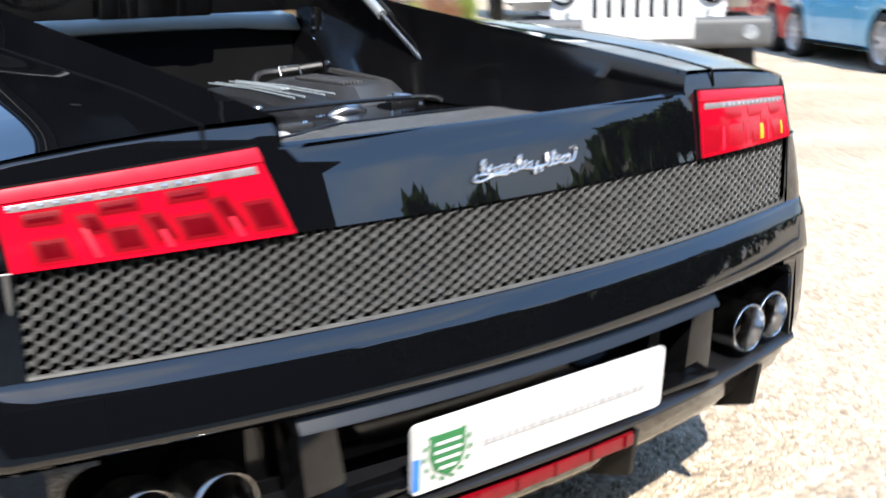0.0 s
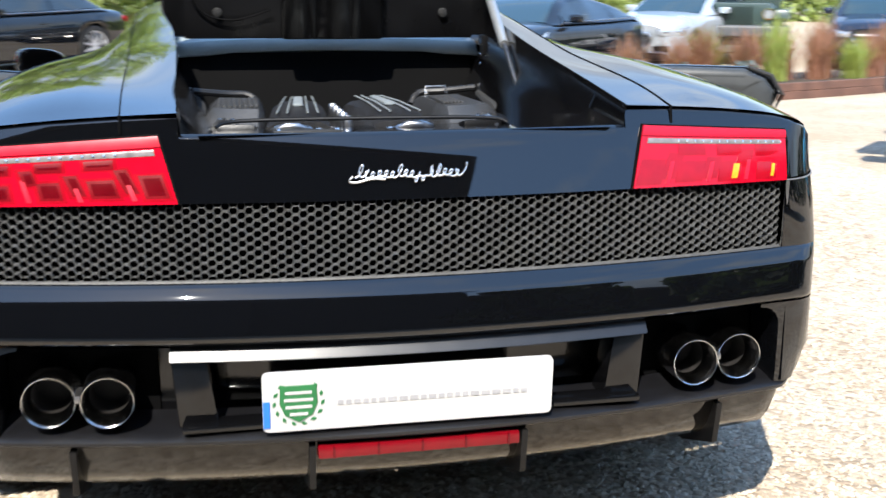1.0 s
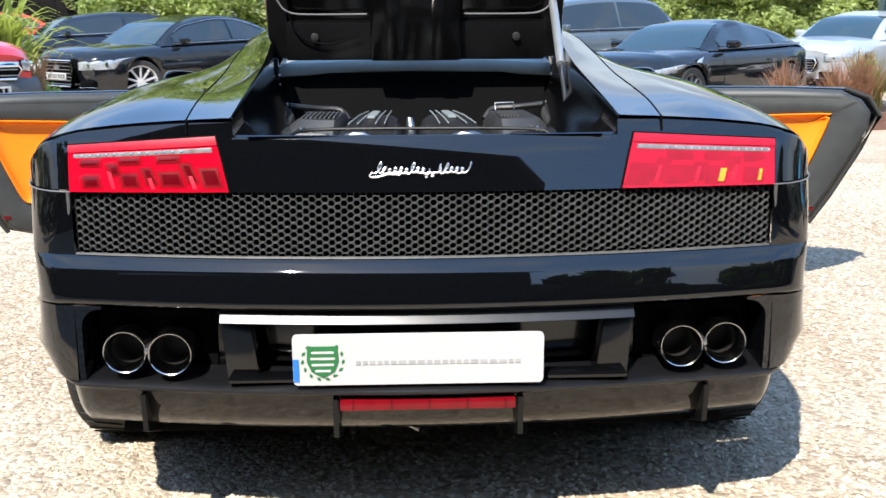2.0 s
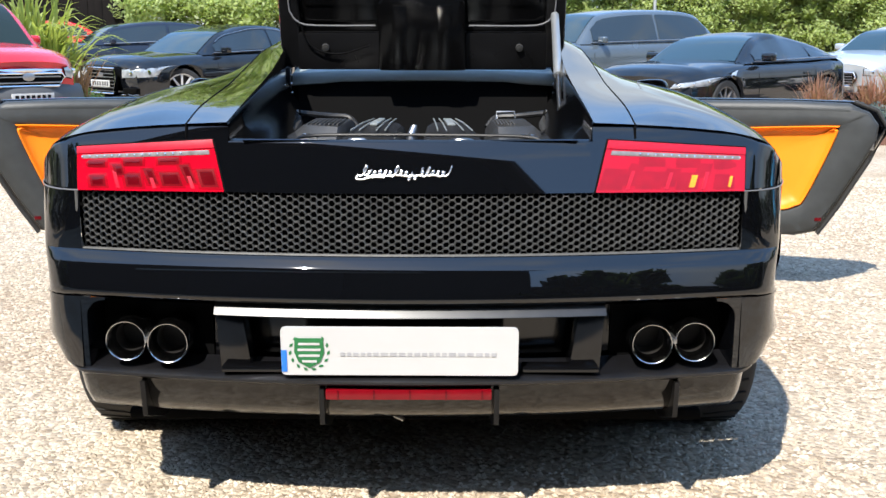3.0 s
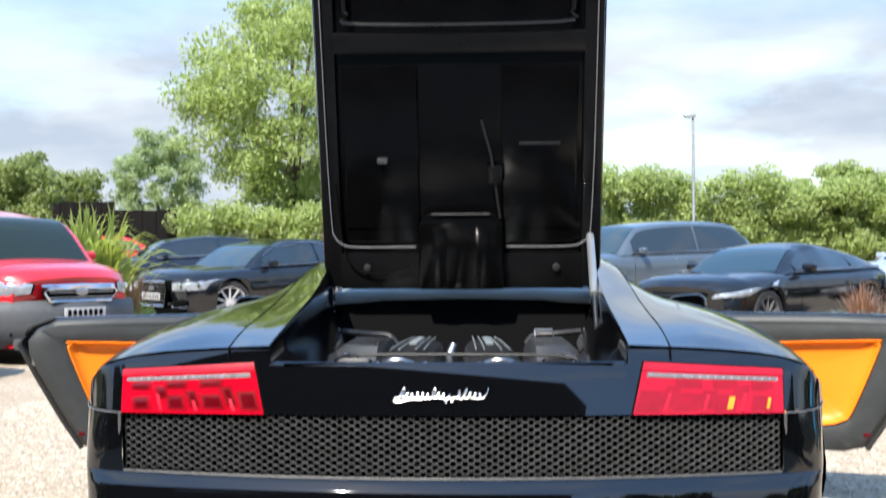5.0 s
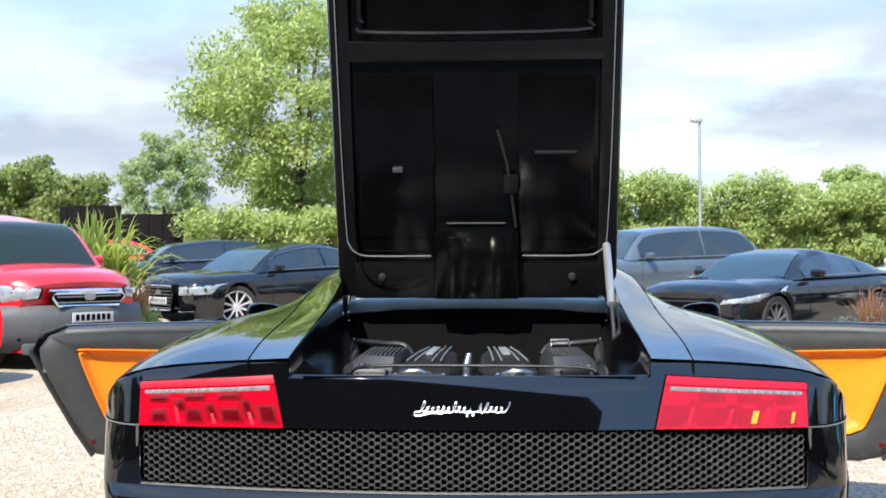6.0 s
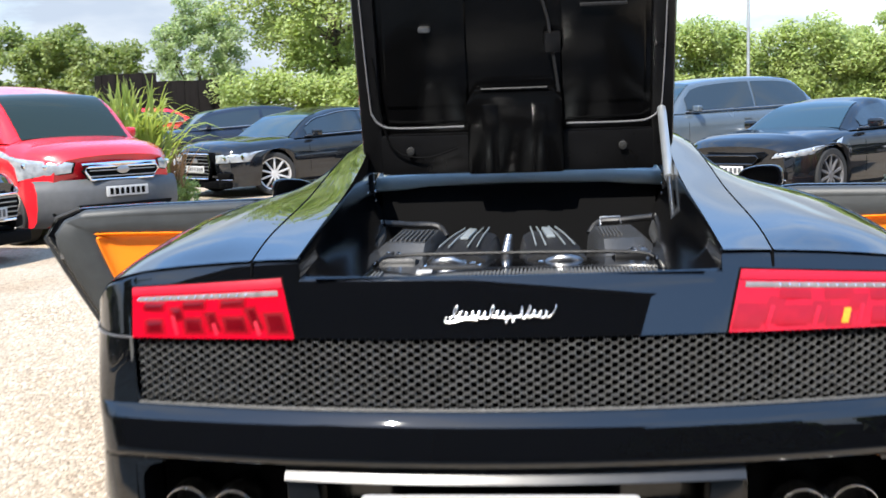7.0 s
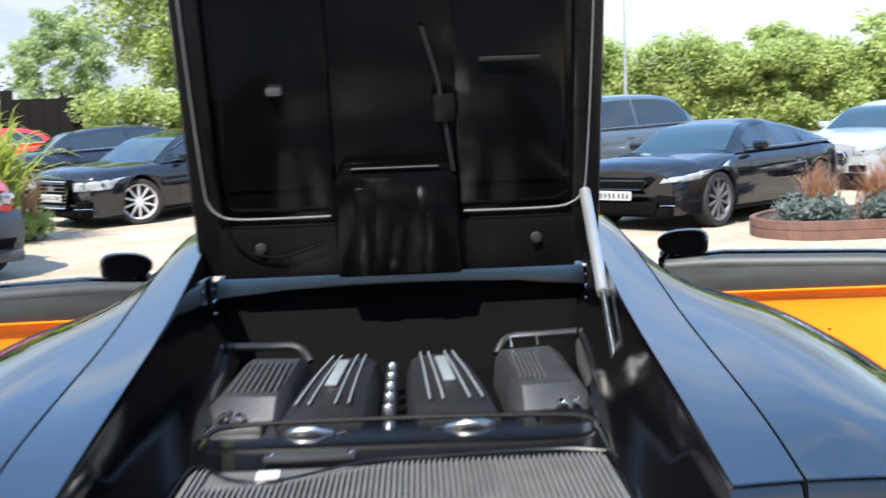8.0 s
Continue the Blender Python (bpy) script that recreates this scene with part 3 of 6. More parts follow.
def number_plate():
    p = empty("number_plate", label="white display plate with a green crest and grey printing")
    p.parent = car
    m = pose(-0.022, -0.012, 0.4505, 5, 0, -0.4)
    bm = box((0.52, 0.007, 0.111), (0, 0, 0))
    vert = [e for e in bm.edges if abs((e.verts[0].co - e.verts[1].co).y) > 0.004]
    bmesh.ops.bevel(bm, geom=vert, offset=0.01, segments=4, affect="EDGES", profile=0.5)
    bmesh.ops.transform(bm, matrix=m, verts=bm.verts)
    part("plate", bm, M["plate_white"], p)
    sh = [(-0.031, 0.033), (0.031, 0.033), (0.033, 0.0), (0.024, -0.022), (0.0, -0.036), (-0.024, -0.022), (-0.033, 0.0)]
    bm = prism(sh, -0.002, m @ Matrix.Translation((-0.198, -0.0037, -0.002)))
    crest = part("crest", bm, M["green_print"], p, "green shield crest")
    bm = None
    for i, w in enumerate((0.046, 0.05, 0.046, 0.032)):
        bm = box((w, 0.0012, 0.005), (-0.198, -0.0062, 0.018 - 0.0135 * i), 0, bm)
    bmesh.ops.transform(bm, matrix=m, verts=bm.verts)
    part("bar", bm, M["plate_white"], crest)
    for k in range(12):
        a = math.radians(-225 + 270 * k / 11)
        leaf = prism([(-0.006, 0.0), (0.0, 0.0035), (0.006, 0.0), (0.0, -0.0035)], -0.0012, m @ Matrix.Translation((-0.198 + 0.042 * math.cos(a), -0.0037, 0.0 + 0.042 * math.sin(a))) @ pose(0, 0, 0, 0, 90 - math.degrees(a) + 25, 0))
        part("laurel_leaf", leaf, M["green_print"], p)
    rng = random.Random(4)
    x = -0.13
    while x < 0.215:
        w = rng.uniform(0.008, 0.016)
        bm = box((w, 0.0012, 0.0085), (x + w / 2, -0.0046, -0.006))
        bmesh.ops.transform(bm, matrix=m, verts=bm.verts)
        part("printed_bar", bm, M["grey_print"], p)
        x += w + 0.005
    bm = box((0.012, 0.0012, 0.05), (-0.2535, -0.0046, -0.022))
    bmesh.ops.transform(bm, matrix=m, verts=bm.verts)
    part("edge_band", bm, M["blue_print"], p)


number_plate()


def badge():
    """Chrome script badge, drawn as a plain slanted ribbon of loops."""
    pts = []
    n = 420
    for i in range(n + 1):
        t = i / n
        tall = 0.0125 if t < 0.08 or 0.36 < t < 0.42 or 0.70 < t < 0.76 or t > 0.95 else 0.0062
        if 0.57 < t < 0.66:
            tall = -0.005
        a = t * 2 * math.pi * 16.5
        z = 0.836 + tall * (1 - math.cos(a)) * 0.75 + 0.0012 * math.sin(a * 0.31)
        x2 = -0.108 + 0.190 * t + 0.0052 * math.sin(a) + 0.42 * (z - 0.836)
        pts.append((x2, fascia_y(x2, z) - 0.004, z))
    part("script_badge", tube(pts, 0.0018, 6), M["badge_silver"], car, "chrome script badge")
    sweep = spline([(-0.112, 0, 0.838), (-0.118, 0, 0.831), (-0.105, 0, 0.829), (-0.080, 0, 0.834), (-0.055, 0, 0.833)], 6)
    part("badge_loop", tube([(p.x, fascia_y(p.x, p.z) - 0.004, p.z) for p in sweep], 0.0020, 6), M["badge_silver"], car)


badge()


# sections of the rear wing from the engine bay edge out and down the side
WING = [
    (0.00, [(0.405, 0.092, 0.943), (0.50, 0.115, 0.938), (0.62, 0.136, 0.930), (0.74, 0.163, 0.916), (0.83, 0.202, 0.888), (0.912, 0.40, 0.825), (0.943, 0.465, 0.70), (0.952, 0.466, 0.57), (0.915, 0.48, 0.45), (0.852, 0.49, 0.395)]),
    (0.45, [(0.413, 0.33, 0.972), (0.512, 0.34, 0.969), (0.62, 0.35, 0.970), (0.74, 0.37, 0.950), (0.84, 0.41, 0.912), (0.922, 0.54, 0.850), (0.948, 0.58, 0.74), (0.955, 0.58, 0.65), (0.952, 0.58, 0.58), (0.943, 0.58, 0.53)]),
    (0.85, [(0.428, 0.82, 1.030), (0.535, 0.82, 1.008), (0.64, 0.82, 1.003), (0.76, 0.82, 0.979), (0.86, 0.83, 0.934), (0.935, 0.84, 0.865), (0.95, 0.86, 0.79), (0.953, 0.87, 0.74), (0.953, 0.87, 0.72), (0.945, 0.87, 0.705)]),
    (1.25, [(0.450, 1.20, 1.080), (0.555, 1.20, 1.050), (0.66, 1.20, 1.008), (0.78, 1.20, 0.972), (0.875, 1.20, 0.917), (0.935, 1.20, 0.82), (0.94, 1.20, 0.74), (0.94, 1.20, 0.66), (0.94, 1.20, 0.58), (0.93, 1.20, 0.50)]),
    (1.60, [(0.478, 1.56, 1.125), (0.565, 1.56, 1.095), (0.66, 1.56, 0.990), (0.78, 1.56, 0.920), (0.87, 1.56, 0.865), (0.91, 1.56, 0.78), (0.93, 1.56, 0.64), (0.94, 1.56, 0.48), (0.93, 1.56, 0.32), (0.90, 1.56, 0.20)]),
    (1.80, [(0.490, 1.80, 1.148), (0.575, 1.80, 1.110), (0.67, 1.80, 0.985), (0.78, 1.80, 0.905), (0.86, 1.80, 0.84), (0.90, 1.80, 0.76), (0.92, 1.80, 0.62), (0.93, 1.80, 0.46), (0.92, 1.80, 0.32), (0.90, 1.80, 0.20)]),
]


def rear_wing(s):
    cols = [spline([row[k] for _, row in WING], 6) for k in range(10)]
    rows = [[Vector((s * c[i].x, c[i].y, c[i].z)) for c in cols] for i in range(len(cols[0]))]
    fine = [spline(r, 3) for r in rows]
    top = [r[:4] for r in fine]
    rest = [r[3:] for r in fine]
    part("buttress", grid(top), PAINT, car, "glossy black buttress beside the engine bay")
    part("rear_wing", grid(rest), PAINT, car, "broad glossy black rear wing")
    # shut line
    line = [r[3] + Vector((0, 0, 0.0008)) for r in fine]
    part("shut_line", tube(line, 0.0013, 5), M["deep_black"], car)
    f = fine[0][3]
    part("shut_line", tube([f + Vector((0, 0, 0.001)), Vector((s * 0.5, fascia_y(0.5, 0.908) - 0.001, 0.908))], 0.0022, 5), M["deep_black"], car)
    # inner wall of the buttress down into the bay
    inner = [r[0] for r in fine]
    wall = [[p, Vector((p.x - s * 0.004, p.y, p.z - 0.012)), Vector((p.x - s * 0.006, p.y, lerp(p.z, 0.86, 0.45))), Vector((p.x - s * 0.035, p.y, lerp(p.z, 0.86, 0.75))), Vector((p.x - s * 0.075, p.y, 0.845))] for p in inner if p.y < 1.6]
    part("bay_wall", grid(wall), M["gloss_black"], car, "glossy black inner side of the bay")


rear_wing(-1)
rear_wing(1)


# how far the tail's bands are lowered to fit the view, by height: lamp foot, mesh rim, bumper ledge
TAIL_DROP = [(0.54, 0.0), (0.60, 0.007), (0.662, 0.017), (0.70, 0.0165), (0.80, 0.008), (0.90, 0.001), (0.95, 0.0)]


def fit_tail():
    """Warps lamps, mesh and ledge down to fit the camera's view, fading out along the sides."""
    seen = set()
    for ob in car.children_recursive:
        if ob.type != "MESH" or ob.data in seen:
            continue
        seen.add(ob.data)
        for v in ob.data.vertices:
            fade = min(1.0, max(0.0, (0.46 - v.co.y) / 0.24))
            if fade > 0 and 0.54 < v.co.z < 0.95:
                v.co.z -= fade * linear1(TAIL_DROP, v.co.z)


fit_tail()


def wheel(name, r, w, rim_r, mat, spokes, parent, m, label=""):
    """A wheel whose axle is the local z; the face looks to +z."""
    t = part(name, lathe([(rim_r, -w / 2), (r - 0.02, -w / 2), (r - 0.004, -w * 0.44), (r, -w * 0.3), (r, w * 0.3), (r - 0.004, w * 0.44), (r - 0.02, w / 2), (rim_r, w / 2), (rim_r - 0.01, w / 2 - 0.02), (rim_r - 0.02, 0), (rim_r - 0.01, -w / 2)], 40, m=m), M["rubber"], parent, label)
    bm = lathe([(rim_r, w / 2 - 0.004), (rim_r - 0.018, w / 2 - 0.012), (rim_r - 0.028, w / 2 - 0.05), (rim_r - 0.03, 0.0)], 36, m=m)
    bm = merge(bm, lathe([(0.0005, w / 2 - 0.015), (0.05, w / 2 - 0.018), (0.065, w / 2 - 0.035), (0.06, 0.0)], 20, m=m))
    for i in range(spokes):
        a = 360 * i / spokes
        b2 = box((rim_r - 0.06, 0.34 / spokes, 0.03), ((rim_r + 0.03) / 2, 0, w / 2 - 0.035), 0.006)
        bmesh.ops.transform(b2, matrix=m @ pose(0, 0, 0, 0, 0, a), verts=b2.verts)
        bm = merge(bm, b2)
    part("rim", bm, mat, t)
    part("brake_disc", lathe([(0.0005, 0.0), (rim_r - 0.04, 0.0)], 24, m=m), M["dark_metal"], t)
    return t


def car_wheels():
    for s in (-1, 1):
        for y, r, w in ((0.87, 0.335, 0.285), (3.43, 0.32, 0.235)):
            ob = wheel("wheel", r, w, 0.245, M["dark_alloy"], 5, car, pose(s * (0.795 if y < 2 else 0.81), y, r, 0, s * 90, 0), "wide low-profile tyre on a dark alloy rim")
            n = 44
            bm = None
            if y < 2:
                for k in range(n):
                    a = 2 * math.pi * k / n
                    for side in (-1, 1):
                        b2 = box((0.10, 0.006, 0.004), (0, 0, 0), rot=(0, 0, 18 * side))
                        bmesh.ops.transform(b2, matrix=pose(s * 0.795 + side * 0.075, y + (r + 0.001) * math.cos(a), r + (r + 0.001) * math.sin(a)) @ pose(0, 0, 0, math.degrees(a) - 90), verts=b2.verts)
                        bm = merge(bm, b2)
                tagged(part("tread", bm, M["rubber"], ob), kind="stuff")


car_wheels()


def engine_bay():
    tub = bmesh.new()
    xs = [-0.37, -0.2, 0, 0.2, 0.37]
    grid([[(x, fascia_y(0, 0.907) + 0.002, 0.905) for x in xs], [(x, 0.125, 0.893) for x in xs], [(x, 0.20, 0.862) for x in xs], [(x, 0.30, 0.845) for x in xs], [(x * 1.05, 0.68, 0.842) for x in xs], [(x * 1.05, 0.86, 0.835) for x in xs]], tub)
    part("bay_floor", tub, M["gloss_black"], car, "black engine bay liner")
    bm = grid([[(x * 1.05, 0.86, 0.834) for x in xs], [(x * 1.1, 0.90, 0.78) for x in xs], [(x * 1.15, 1.50, 0.78) for x in xs], [(x * 1.2, 1.545, 0.99) for x in xs]])
    part("bay_pan", bm, M["deep_black"], car)
    for s in (-1, 1):
        bm = grid([[(s * 0.345, 0.13, 0.892), (s * 0.405, 0.10, 0.908)], [(s * 0.345, 0.3, 0.846), (s * 0.40, 0.3, 0.87)], [(s * 0.365, 0.7, 0.843), (s * 0.41, 0.7, 0.862)], [(s * 0.40, 1.45, 0.79), (s * 0.44, 1.45, 0.86)]])
        part("bay_liner", bm, PAINT, car)
    # ribbed vent
    bm = box((0.664, 0.275, 0.012), (0, 0.400, 0.841), 0.004)
    vent = part("vent_panel", bm, M["vent_grey"], car, "grey ribbed vent panel")
    bm = None
    for i in range(74):
        x = -0.320 + 0.64 * i / 73
        cut = 0.0 if x < -0.30 else 0.085 * max(0.0, 1 - max(0.0, x + 0.19) / 0.20) ** 1.3
        bm = box((0.0042, 0.262 - cut, 0.009), (x, 0.400 - cut / 2, 0.849), 0, bm)
    part("vent_rib", bm, M["vent_grey"], vent, "fine grey ribs")
    part("vent_frame", tube(spline([(-0.335, 0.27, 0.85), (-0.335, 0.52, 0.852), (-0.315, 0.545, 0.853), (-0.25, 0.47, 0.855), (-0.18, 0.455, 0.856), (-0.06, 0.53, 0.855), (0.05, 0.548, 0.853), (0.335, 0.545, 0.85), (0.335, 0.27, 0.85)], 4), 0.0024, 6), M["satin_black"], vent)
    bm = box((0.036, 0.030, 0.004), (-0.199, 0.475, 0.8585), 0.001, rot=(4, 0, 3))
    part("sticker", bm, M["plate_white"], car, "white maker's sticker")
    bm = box((0.150, 0.030, 0.010), (-0.145, 0.585, 0.852), 0.003)
    plaque = part("plaque", bm, M["airbox_grey"], car, "grey metal plaque")
    for sx in (-0.065, 0.065):
        part("bolt", lathe([(0.0005, 0.004), (0.005, 0.003), (0.006, 0.0)], 10, m=pose(-0.145 + sx, 0.585, 0.857)), M["chrome"], plaque)
    bm = tube(spline([(-0.345, 0.735, 0.850), (-0.29, 0.755, 0.862), (0.0, 0.750, 0.864), (0.29, 0.73, 0.862), (0.345, 0.72, 0.850)], 4), 0.0048, 8)
    part("cross_tube", bm, M["satin_black"], car, "dark satin cross tube")
    before = set(car.children)
    # intake covers with ribs and a name plate, bright collars below them
    for sx, x in ((-1, -0.128), (1, 0.086)):
        rows = []
        for k in range(8):
            f = k / 7
            y = lerp(0.80, 1.30, f)
            w, top = lerp(0.088, 0.066, f), 0.838 + 0.046 * math.sin(math.pi * min(1.0, 0.16 + 0.62 * f))
            cx = x + sx * lerp(0.022, -0.012, f)
            rows.append([(cx + w * px, y, lerp(0.79, top, pz)) for px, pz in ((-1.06, 0.0), (-1.0, 0.45), (-0.86, 0.84), (-0.6, 0.985), (0, 1.02), (0.6, 0.985), (0.86, 0.84), (1.0, 0.45), (1.06, 0.0))])
        c = part("intake_cover", grid(rows, cap=True), M["engine_grey"], car, "ribbed dark grey intake cover")
        for k in range(5):
            if k == 2:
                continue
            u = (k - 2) / 2
            a = Vector((x + sx * 0.020 + u * 0.050, 0.86, 0.878))
            b = Vector((x - sx * 0.010 + u * 0.036, 1.24, 0.887))
            part("rib", tube([a, a.lerp(b, 0.5) + Vector((0, 0, 0.004)), b], 0.0024, 6), M["rib_bright"], c, "bright machined rib")
        part("name_plate", box((0.024, 0.20, 0.007), (x + sx * 0.004, 1.07, 0.888), 0.003, rot=(1, 0, sx * 4)), M["rib_bright"], c, "bright name plate between the ribs")
        q = x + sx * 0.040
        pts = [(q - 0.048, 0.775, 0.828), (q - 0.037, 0.762, 0.846), (q - 0.013, 0.754, 0.855), (q + 0.013, 0.754, 0.855), (q + 0.037, 0.762, 0.846), (q + 0.048, 0.775, 0.828)]
        part("collar", tube(pts, 0.011, 10), M["brushed"], c, "bright metal collar")
        part("hose_clip", box((0.020, 0.014, 0.022), (q - sx * 0.060, 0.775, 0.838), 0.003, rot=(0, 0, 12)), M["chrome"], c)
    for k in range(5):
        bm = lathe([(0.0005, 0.010), (0.009, 0.009), (0.012, 0.004), (0.013, -0.012), (0.013, -0.05)], 14, m=pose(-0.024, 0.876 + 0.09 * k, 0.858))
        part("filler_cap" if k == 0 else "coil_cap", bm, M["brushed"], car)
    for s in (-1, 1):
        rows = [[(s * px, y, z) for px, z in ((0.205, 0.79), (0.212, 0.862), (0.225, 0.884), (0.330, 0.888), (0.352, 0.870), (0.360, 0.79))] for y in (0.86, 0.90, 1.05, 1.24, 1.30)]
        for p, q in enumerate(rows):
            rows[p] = [(x + (s * 0.02 * (1 - p / 4) if s < 0 else s * 0.012 * (1 - p / 4)), y + (0.05 * (0.352 - abs(x)) if p == 0 else 0), z - ((0.040 if z > 0.8 else 0.0) if p == 0 else 0.012 if p == 4 else 0)) for x, y, z in q]
        b = part("air_box", grid(rows, cap=True), M["airbox_grey"], car, "moulded grey air box")
        n = 8 if s < 0 else 6
        for k in range(n):
            x = (0.232 + 0.013 * k) if s < 0 else (0.226 + 0.0095 * k)
            part("rib", box((0.0045, 0.26 if s < 0 else 0.22, 0.006), (s * (x + 0.012), 1.06, 0.8885), 0.001), M["rib_grey"], b)
        if s > 0:
            bm = tube([(0.247, 1.262, 0.886), (0.247, 1.268, 0.908), (0.305, 1.272, 0.909), (0.308, 1.266, 0.888)], 0.0032, 8)
            part("clip", bm, M["brushed"], b)
        bm = tube(spline([(s * 0.385, 0.90, 0.845), (s * 0.378, 0.97, 0.872), (s * 0.385, 1.10, 0.880), (s * 0.41, 1.28, 0.885)], 4), 0.013, 8)
        part("hose", bm, M["rubber"], car)
        bm = lathe([(0.0005, 0.012), (0.012, 0.011), (0.016, 0.004), (0.016, -0.03)], 16, m=pose(s * 0.392, 0.925, 0.858))
        part("cap", bm, M["brushed"], car)
        for y in (0.20, 0.36, 0.54, 0.72, 1.0, 1.25):
            bm = lathe([(0.0005, 0.004), (0.006, 0.003), (0.007, -0.002)], 10, m=pose(s * (0.388 + 0.02 * y), y, 0.862 + 0.012 * y))
            part("screw", bm, M["chrome"], car)
        # pipes, brackets and clips down both sides
        bm = tube(spline([(s * 0.33, 0.77, 0.838), (s * 0.345, 0.83, 0.856), (s * 0.325, 0.88, 0.862), (s * 0.34, 0.95, 0.87)], 4), 0.0055, 8)
        part("pipe", bm, M["brushed"] if s > 0 else M["rubber"], car)
        for dx, y in ((0.0, 0.855), (0.030, 0.862)):
            bm = box((0.020, 0.020, 0.012), (s * (0.305 + dx), y, 0.856), 0.003, rot=(8, 0, s * 14))
            br = part("bracket", bm, M["brushed"], car, "small bright metal bracket")
            part("bolt", lathe([(0.0005, 0.006), (0.006, 0.005), (0.007, 0.0)], 10, m=pose(s * (0.305 + dx), y, 0.862)), M["chrome"], br)
        for y in (0.98, 1.14, 1.31):
            bm = box((0.010, 0.022, 0.014), (s * 0.415, y, 0.905), 0.003, rot=(0, s * 15, 0))
            part("clip", bm, M["brushed"], car)
        bm = box((0.10, 0.055, 0.025), (s * 0.30, 0.815, 0.842), 0.008, rot=(-10, 0, s * 6))
        part("hose_cover", bm, M["airbox_grey"] if s < 0 else M["black_plastic"], car)
        pts = [(s * 0.22, 1.36, 0.85), (s * 0.25, 1.385, 0.882), (s * 0.32, 1.375, 0.888), (s * 0.41, 1.33, 0.90)]
        part("pipe", tube(spline(pts, 4), 0.010, 8), M["engine_grey"], car)
    for ob in car.children:
        if ob not in before:
            ob.location.z -= 0.008
    # front wall, glass strip and roof edge
    bm = box((0.98, 0.03, 0.30), (0, 1.60, 0.86), 0.005)
    part("bulkhead", bm, M["deep_black"], car)
    xs = [0.46 * i / 8 for i in range(-8, 9)]
    bm = grid([[(x, 1.56 - 0.04 * (x / 0.46) ** 2, 0.982 + 0.014 * (1 - (x / 0.46) ** 2)) for x in xs], [(x, 1.59 - 0.04 * (x / 0.46) ** 2, 1.018 + 0.014 * (1 - (x / 0.46) ** 2)) for x in xs], [(x, 1.67, 1.035) for x in xs]])
    solid(part("rear_glass_edge", bm, M["glass_strip"], car, "pale glass edge above the bulkhead"), 0.01)
    for s in (-1, 1):
        bm = box((0.02, 0.03, 0.10), (s * 0.462, 1.44, 0.99), 0.004)
        h = part("hinge", bm, M["satin_black"], car)
        for k in range(3):
            part("bolt", lathe([(0.0005, 0.003), (0.004, 0.002), (0.005, -0.004)], 10, m=pose(s * 0.448, 1.424, 0.955 + 0.03 * k, 90)), M["chrome"], h)


engine_bay()


